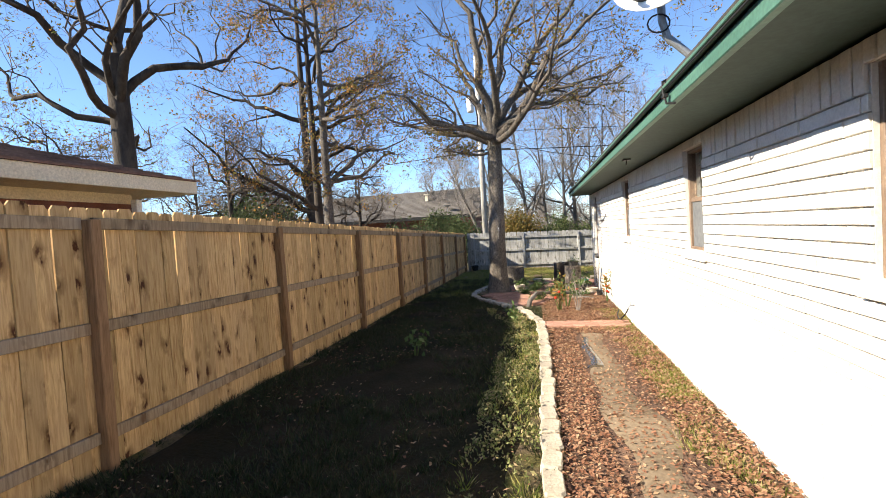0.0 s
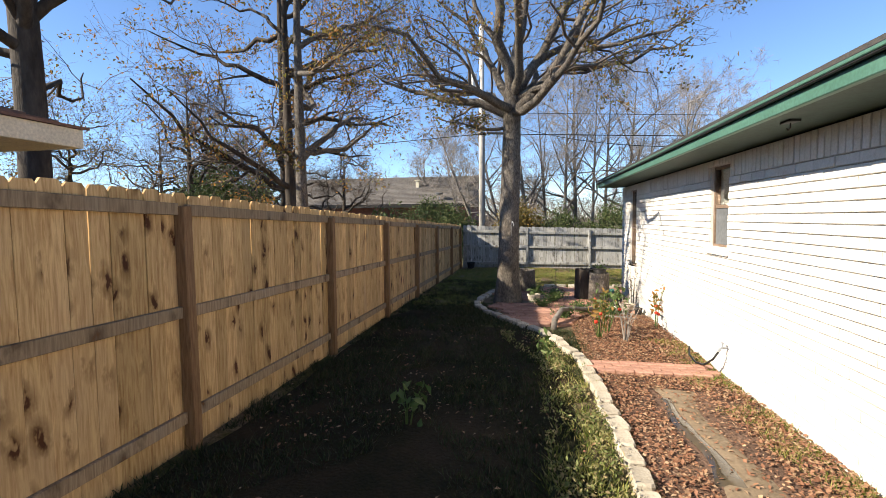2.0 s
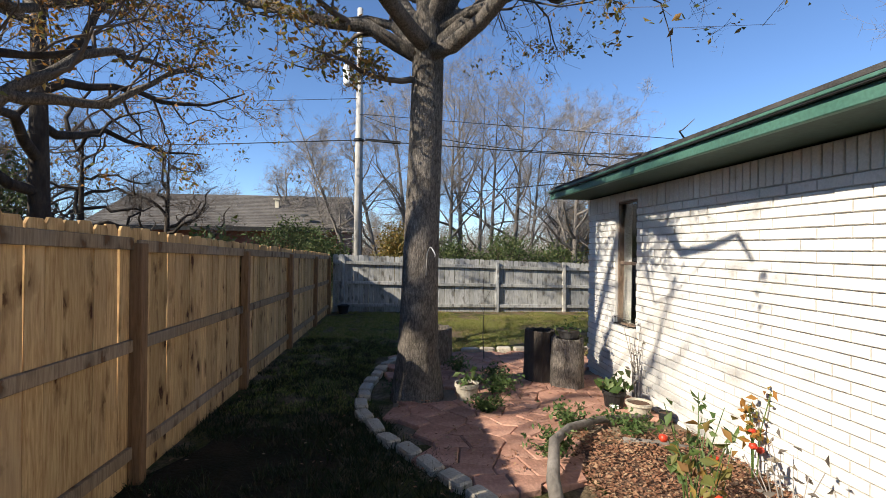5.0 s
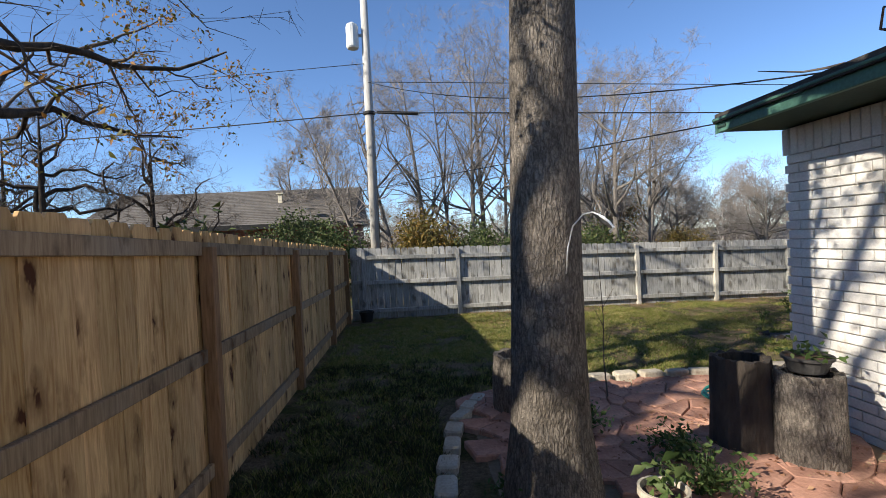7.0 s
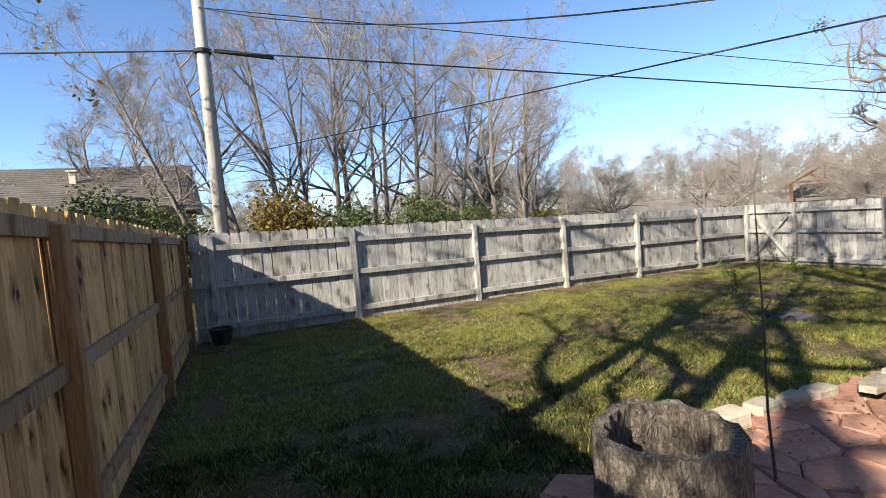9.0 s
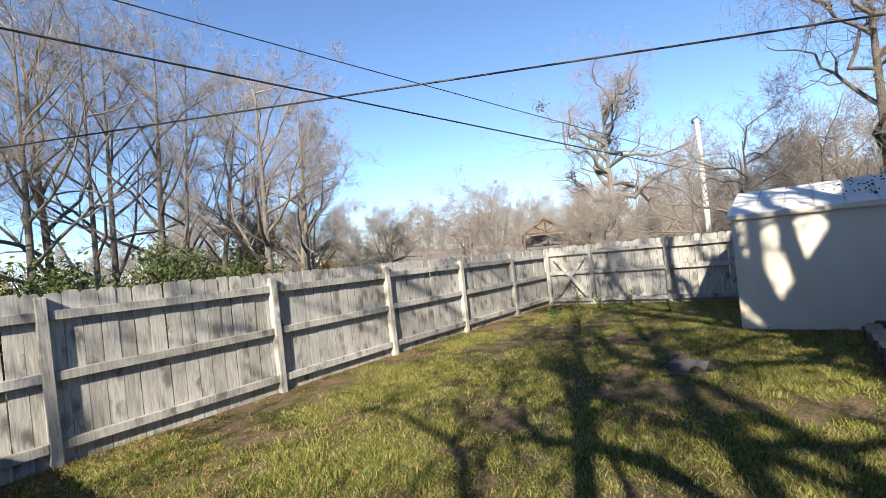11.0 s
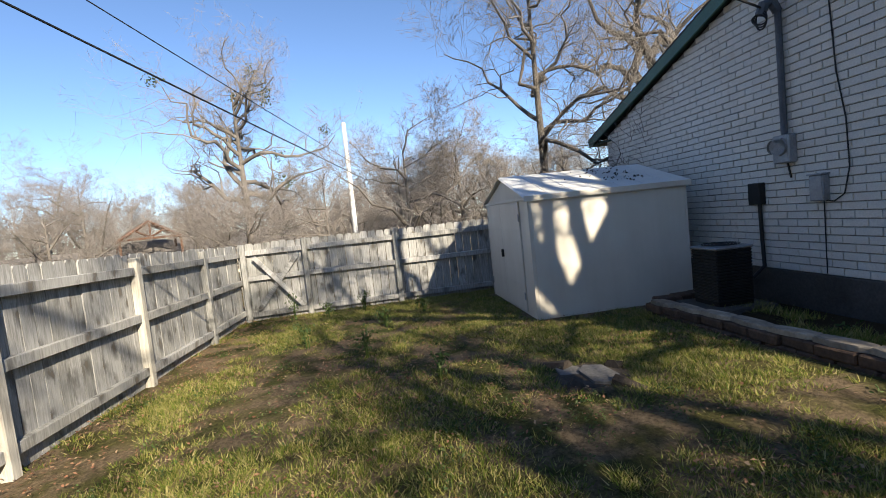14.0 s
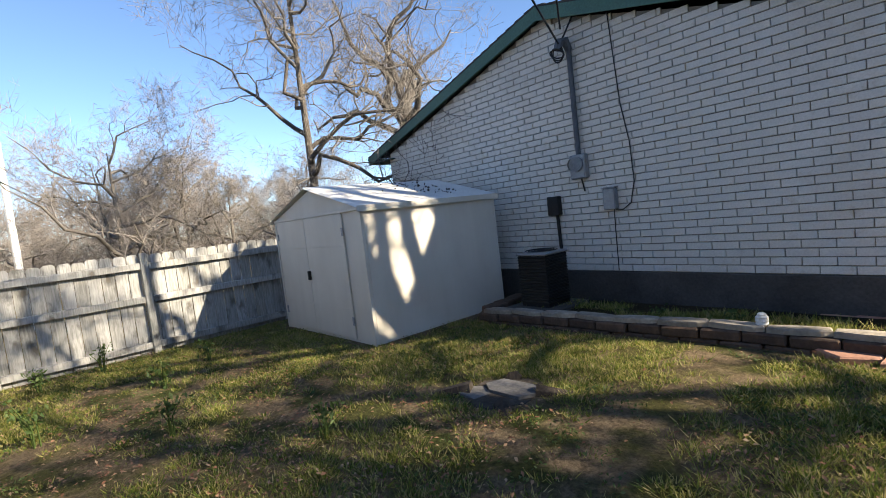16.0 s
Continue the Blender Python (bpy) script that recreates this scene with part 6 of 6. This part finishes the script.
for c in range(2):
    for i in range(13):
        x = 1.5 + 0.312 * i + (0.15 if c else 0)
        y = wall_line(x) + rng.uniform(-0.015, 0.015)
        part("block", BLOCK, BROWN_BLOCK, RET, at=pose(x, y, ground_z(x, y) - 0.015 + 0.092 * c, 0, 0, 4 + rng.uniform(-4, 4)))
for i in range(10):
    x = 1.55 + 0.415 * i
    y = wall_line(x) - 0.01
    part("cap_stone", CAPS[i % 5], CAP_STONE, RET, at=pose(x, y, ground_z(x, y) + 0.146, rng.uniform(-2, 2), rng.uniform(-2, 2), 4 + rng.uniform(-6, 6)))
for i in range(3):
    x, y = 5.5 + 0.05 * i, 14.95 - 0.26 * i
    part("block", BLOCK, BROWN_BLOCK, RET, at=pose(x, y, ground_z(x, y) + 0.04, 0, 0, 80 + 8 * i))
    part("block", BLOCK, BROWN_BLOCK, RET, at=pose(x, y, ground_z(x, y) + 0.132, 0, 0, 84 + 8 * i))


def pavers():
    """Irregular six-sided red pavers, each a piece."""
    pat = thing("patio", "patio of irregular rust-red flagstones", "patio", kind="structure")
    rng = random.Random(17)
    s = 0.30
    jit = {}

    def corner(x, y):
        k = (round(x, 2), round(y, 2))
        if k not in jit:
            jit[k] = (x + rng.uniform(-0.1, 0.1), y + rng.uniform(-0.1, 0.1))
        return jit[k]

    def inside(x, y):
        if y > 14.9 or y < 10.35:
            return False
        left = -1.5 if 11.9 < y < 14.9 else -0.75 - 0.5 * (y - 10.35)
        right = 1.3 if y < 13.8 else 2.4
        if y < 11.6 and x > 0.0 + 0.2 * (y - 10.35):
            return False
        return left < x < right

    rows = int(5.2 / (s * 0.866))
    for j in range(rows):
        for i in range(16):
            cx = -1.8 + i * s + (s / 2 if j % 2 else 0)
            cy = 10.2 + j * s * 0.866
            if not inside(cx, cy) or math.hypot(cx + 1.12, cy - 12.72) < 0.42:
                continue
            q = s / math.sqrt(3)
            o = []
            for k in range(6):
                a = math.pi / 6 + k * math.pi / 3
                x, y = corner(cx + q * math.cos(a), cy + q * math.sin(a))
                o.append(((x - cx) * 0.97, (y - cy) * 0.97))
            sh = Shape().prism(o, -0.04, 0.03).prism(o, 0.03, 0.042, 0.93)
            part("paver", sh, PAVER, pat, at=pose(cx, cy, ground_z(cx, cy) + 0.012 + rng.uniform(-0.004, 0.006), rng.uniform(-1.2, 1.2), rng.uniform(-1.2, 1.2), 0))
    bl = Shape().box(-0.098, 0.098, -0.048, 0.048, -0.03, 0.03, 0.006).mesh("paver", PAVER)
    for j in range(4):
        for i in range(7):
            x = 0.12 + 0.203 * i - (0.1 if j % 2 else 0)
            y = 7.92 + 0.104 * j
            if x < 1.3:
                part("paver", bl, PAVER, pat, at=pose(x, y, ground_z(x, y) + 0.03 + rng.uniform(-0.004, 0.004), rng.uniform(-1.5, 1.5), rng.uniform(-1.5, 1.5), rng.uniform(-2, 2)))
    patch("patio_bed", "soil between the flagstones", -1.55, 2.4, 11.2, 14.98, 0.016, MUD, "ground")


pavers()


# ---- grass and fallen leaves ----
def in_lawn(x, y):
    if -3.3 < x < -0.05 and -2 < y < 10.0:
        return True
    if 10.0 <= y < 15.0:
        return -3.3 < x < -1.75 or (-3.3 < x < -0.3 - 0.45 * (y - 9.3) and y < 12.2)
    if 15.0 <= y < 21.0:
        return -3.2 < x < 9.0 and not (SX0 - 0.05 < x < SX1 and y < SY1 + 0.03) and math.hypot(x - 3.78, y - 16.7) > 0.35 and not (x > 2.3 and y < 15.2)
    return False


def bare(x, y):
    """How bare and leaf-strewn the back lawn is, from 0 to 1."""
    if y < 15:
        return 0.0
    patch_mid = math.exp(-((x - 5.6) / 1.9) ** 2 - ((y - 18.4) / 1.1) ** 2)
    edge = math.exp(-((y - 20.75) / 0.45) ** 2)
    return min(1.0, max(0.0, (patch_mid * 0.9 + edge * 0.7) * (0.75 + 0.9 * noise.noise((x * 1.4, y * 1.4, 8.0)))))


def build_grass(name, label, count, x0, x1, y0, y1, allowed, mat, tall, thin, seed, lift=0.0):
    rs = np.random.RandomState(seed)
    pts = []
    while len(pts) < count // 16:
        x, y = rs.uniform(x0, x1), rs.uniform(y0, y1)
        if not allowed(x, y):
            continue
        thin_here = thin + 0.6 * bare(x, y)
        d = 0.40 + 0.8 * noise.noise((x * 0.9, y * 0.9, 9.0)) + 0.5 * noise.noise((x * 3.3, y * 3.3, 2.0)) - thin_here
        if rs.rand() < d:
            pts.append((x, y, ground_z(x, y) + lift))
    C = np.repeat(np.array(pts), 16, axis=0)
    n = len(C)
    off = rs.normal(0, 0.028, (n, 2))
    P = C + np.concatenate([off, np.zeros((n, 1))], 1)
    a = rs.uniform(0, 2 * np.pi, n)
    h = rs.uniform(0.02, tall, n) * np.repeat(rs.uniform(0.35, 1.5, len(pts)), 16)
    w = rs.uniform(0.003, 0.0075, n)
    lean = rs.normal(0, 0.45, (n, 2)) * h[:, None] + off * 0.9
    dx, dy = np.cos(a) * w, np.sin(a) * w
    A = P + np.stack([dx, dy, -0.01 + 0 * h], 1)
    B = P - np.stack([dx, dy, 0.01 + 0 * h], 1)
    T = P + np.stack([lean[:, 0], lean[:, 1], h], 1)
    V = np.stack([A, B, T], 1).reshape(-1, 3)
    F = np.arange(3 * n).reshape(-1, 3)
    return tagged(new(name, quick_mesh(name, V, F, mat)), label, "grass", kind="stuff")


build_grass("grass", "short green and straw-coloured winter grass", 312000, -3.2, 9.0, 12.2, 21.0, in_lawn, GRASS, 0.04, 0.0, 12)
# side strip: blades coloured dark for the shade beside the fence
build_grass("side_grass", "thin grass along the fence, darkened for its shade", 138000, -3.3, -0.05, 0.5, 16.6, in_lawn, SHADED_GRASS, 0.075, 0.08, 13)
build_grass("border_grass", "sparse yellow-green grass beside the stones", 9000, -0.6, -0.08, 0.5, 8.6, lambda x, y: True, GRASS, 0.075, 0.1, 16)
build_grass("bed_grass", "thin grass behind the retaining wall", 9000, 1.6, 5.3, 14.3, 14.8, lambda x, y: True, GRASS, 0.07, 0.1, 17, 0.08)
build_grass("strip_grass", "dry yellow grass along the house wall", 24000, 0.9, 1.4, 0.5, 9.5, lambda x, y: x > 1.02 + 0.25 * noise.noise((y * 1.5, 3.0, 0)), GRASS, 0.06, 0.1, 15)


def build_ground_cover():
    """Low leafy weeds between the lawn and the stone border."""
    rs = np.random.RandomState(33)
    pts = []
    while len(pts) < 5600:
        x, y = rs.uniform(-0.62, -0.10), rs.uniform(0.5, 9.6)
        if y > 8.0:
            x -= 0.35 * (y - 8.0)
        if rs.rand() < 0.18 + 0.95 * noise.noise((x * 3.2, y * 2.6, 6.0)):
            pts.append((x, y, ground_z(x, y) + rs.uniform(0.02, 0.11)))
    me = scatter_leaves("ground_cover", rs, np.array(pts), 0.012, 0.017, GROUND_COVER)
    return tagged(new("ground_cover", me), "low green leafy weeds beside the stones", "weeds", kind="stuff")


build_ground_cover()


def build_fallen_leaves():
    rs = np.random.RandomState(14)
    pts = []
    while len(pts) < 1500:
        x, y = rs.uniform(-1.4, 1.3), rs.uniform(10.6, 14.9)
        if rs.rand() < 0.25 + 0.9 * noise.noise((x * 1.5, y * 1.5, 14.0)):
            pts.append((x, y, ground_z(x, y) + 0.062 + rs.uniform(0, 0.01)))
    while len(pts) < 46000:
        k = rs.rand()
        if k < 0.42:
            x, y = rs.uniform(-0.05, 1.38), rs.uniform(0.5, 11.4)
            if 0.42 < x < 0.95 and y < 7.4 and rs.rand() < (0.88 if x < 0.74 and y > 5.4 else 0.70):
                continue
            if 7.85 < y < 8.3 and rs.rand() < 0.85:
                continue
        else:
            x, y = rs.uniform(-3.2, 9.0), (rs.uniform(15.0, 21.0) if rs.rand() < 0.6 else rs.uniform(0.5, 15.0))
            if not in_lawn(x, y) or rs.rand() > 0.2 + 0.9 * noise.noise((x, y, 4.0)) + 1.1 * bare(x, y):
                continue
        pts.append((x, y, ground_z(x, y) + 0.028 + rs.uniform(0, 0.014)))
    P = np.array(pts)
    n = len(P)
    a = rs.uniform(0, 2 * np.pi, n)
    s = (rs.uniform(0.008, 0.023, n) * np.where(P[:, 1] > 15.0, 0.78, 1.0))[:, None]
    d = np.stack([np.cos(a), np.sin(a), rs.normal(0, 0.25, n)], 1)
    e = np.stack([-np.sin(a), np.cos(a), rs.normal(0, 0.3, n)], 1)
    up = np.array([0, 0, 1.0])
    V = np.stack([P - d * s, P + e * s * 0.55 + up * s * 0.35, P + d * s + up * s * 0.15, P - e * s * 0.55 + up * s * 0.3], 1).reshape(-1, 3)
    k = np.arange(n)[:, None] * 4
    F = np.concatenate([k + np.array([[0, 1, 2]]), k + np.array([[0, 2, 3]])])
    return tagged(new("fallen_leaves", quick_mesh("fallen_leaves", V, F, DEAD_LEAF)), "scattered brown fallen oak leaves", "leaves", kind="stuff")


build_fallen_leaves()


def build_clover():
    """Broad-leaved weeds in tufts through the back lawn."""
    rs = np.random.RandomState(61)
    C = []
    while len(C) < 340:
        x, y = rs.uniform(-2.5, 8.9), rs.uniform(15.1, 20.9)
        if in_lawn(x, y) and rs.rand() < 0.3 + 0.9 * noise.noise((x * 1.1, y * 1.1, 21.0)):
            C.append((x, y, ground_z(x, y) + 0.03))
    P = np.repeat(np.array(C), 26, axis=0) + rs.normal(0, 1, (len(C) * 26, 3)) * np.array([0.07, 0.07, 0.012])
    return tagged(new("clover", scatter_leaves("clover", rs, P, 0.01, 0.013, WEED)), "tufts of green broad-leaved weeds in the lawn", "weeds", kind="stuff")


build_clover()


# ---- bricks of the house, one by one ----
def brick_mesh(l, h, d, name="brick"):
    c = 0.004
    x0, x1 = -l / 2, l / 2
    z0, z1 = -h / 2, h / 2
    vs = [(x0, 0, z0), (x1, 0, z0), (x1, 0, z1), (x0, 0, z1), (x0, d - c, z0), (x1, d - c, z0), (x1, d - c, z1), (x0, d - c, z1), (x0 + c, d, z0 + c), (x1 - c, d, z0 + c), (x1 - c, d, z1 - c), (x0 + c, d, z1 - c)]
    fs = [(8, 9, 10, 11)] + [(i, (i + 1) % 4, 4 + (i + 1) % 4, 4 + i) for i in range(4)] + [(4 + i, 4 + (i + 1) % 4, 8 + (i + 1) % 4, 8 + i) for i in range(4)]
    return Shape().add(vs, fs)


def lay_bricks(wall, place, courses, z0, span, blocked, near, seed, upper=None, soldier=None):
    """Running bond. place(u, z) gives a brick's pose; span: (u0, u1); near(u, z): a piece of its own."""
    rng = random.Random(seed)
    cache, rest = {}, Shape()
    count = 0

    def lay(u, z, l, h):
        nonlocal count
        dep = 0.028 + rng.choice((0.0, 0.002, 0.004, 0.006))
        key = (round(l, 2), round(h, 2), round(dep, 3))
        m = place(u, z) @ pose(0, 0, 0, rng.uniform(-0.5, 0.5), rng.uniform(-0.4, 0.4), rng.uniform(-0.5, 0.5))
        if near(u, z) and count < 300:
            if key not in cache:
                cache[key] = brick_mesh(l, h, dep).mesh("brick", BRICK)
            part("brick", cache[key], BRICK, wall, at=m)
            count += 1
        else:
            b = brick_mesh(l, h, dep)
            rest.add([m @ Vector(v) for v in b.v], b.f)

    J = 0.009
    for c in range(courses):
        z = z0 + (c + 0.5) * COURSE
        u = span[0] - (BRICK_L / 2 if c % 2 else 0)
        while u < span[1] - 0.02:
            a, b = max(u, span[0]), min(u + BRICK_L, span[1])
            if upper:
                a, b = max(a, upper(z)[0]), min(b, upper(z)[1])
            cuts = [(a, b)]
            for p, q, lo, hi in blocked:
                if lo - 0.02 < z < hi + 0.02:
                    cuts = [t for x, y in cuts for t in ((x, min(y, p)), (max(x, q), y)) if t[1] - t[0] > 0.03]
            for x, y in cuts:
                if y - x > 0.03:
                    lay((x + y) / 2, z, y - x - 0.007, COURSE - J)
            u += BRICK_L
    if soldier:
        zs, hs = soldier
        u = span[0]
        while u < span[1] - 0.05:
            z_lo = zs
            clear = all(not (p - 0.03 < u + 0.04 < q + 0.03) for p, q, _, _ in blocked)
            if clear:
                lay(u + COURSE / 2, zs + hs / 2, COURSE - J, hs - J)
            elif any(p - 0.03 < u + 0.04 < q + 0.03 for p, q, _, _ in blocked):
                top = max(hi for p, q, _, hi in blocked if p - 0.03 < u + 0.04 < q + 0.03)
                if zs + hs - top > 0.04:
                    lay(u + COURSE / 2, (top + zs + hs) / 2, COURSE - J, zs + hs - top - J)
            u += COURSE
    if rest.v:
        ob = part("bricks", rest, BRICK, wall)
        tagged(ob, kind="stuff")


Z0 = -0.30
COURSES_W = int((1.975 - Z0) / COURSE)
lay_bricks(wall_west, lambda u, z: pose(HX0 + 0.02, u, z, 0, 0, 90), COURSES_W, Z0, (-1.0, HY1 + 0.016), WINDOWS, lambda u, z: 6.6 < u < 10.4 and z > 0.1, 1, None, (Z0 + COURSES_W * COURSE, 2.2 - Z0 - COURSES_W * COURSE))
slope = (RIDGE_Z - 0.04 - 2.27) / (RIDGE_X - HX0)
lay_bricks(wall_north, lambda u, z: pose(u, HY1 - 0.02, z, 0, 0, 0), 41, 0.088, (HX0 + 0.02, HX1), [], lambda u, z: 2.6 < u < 5.2 and 0.3 < z < 2.4, 2,
           lambda z: (HX0 + 0.02 + max(0, (z + 0.05 - 2.27) / slope), HX1 - max(0, (z + 0.05 - 2.27) / slope)))
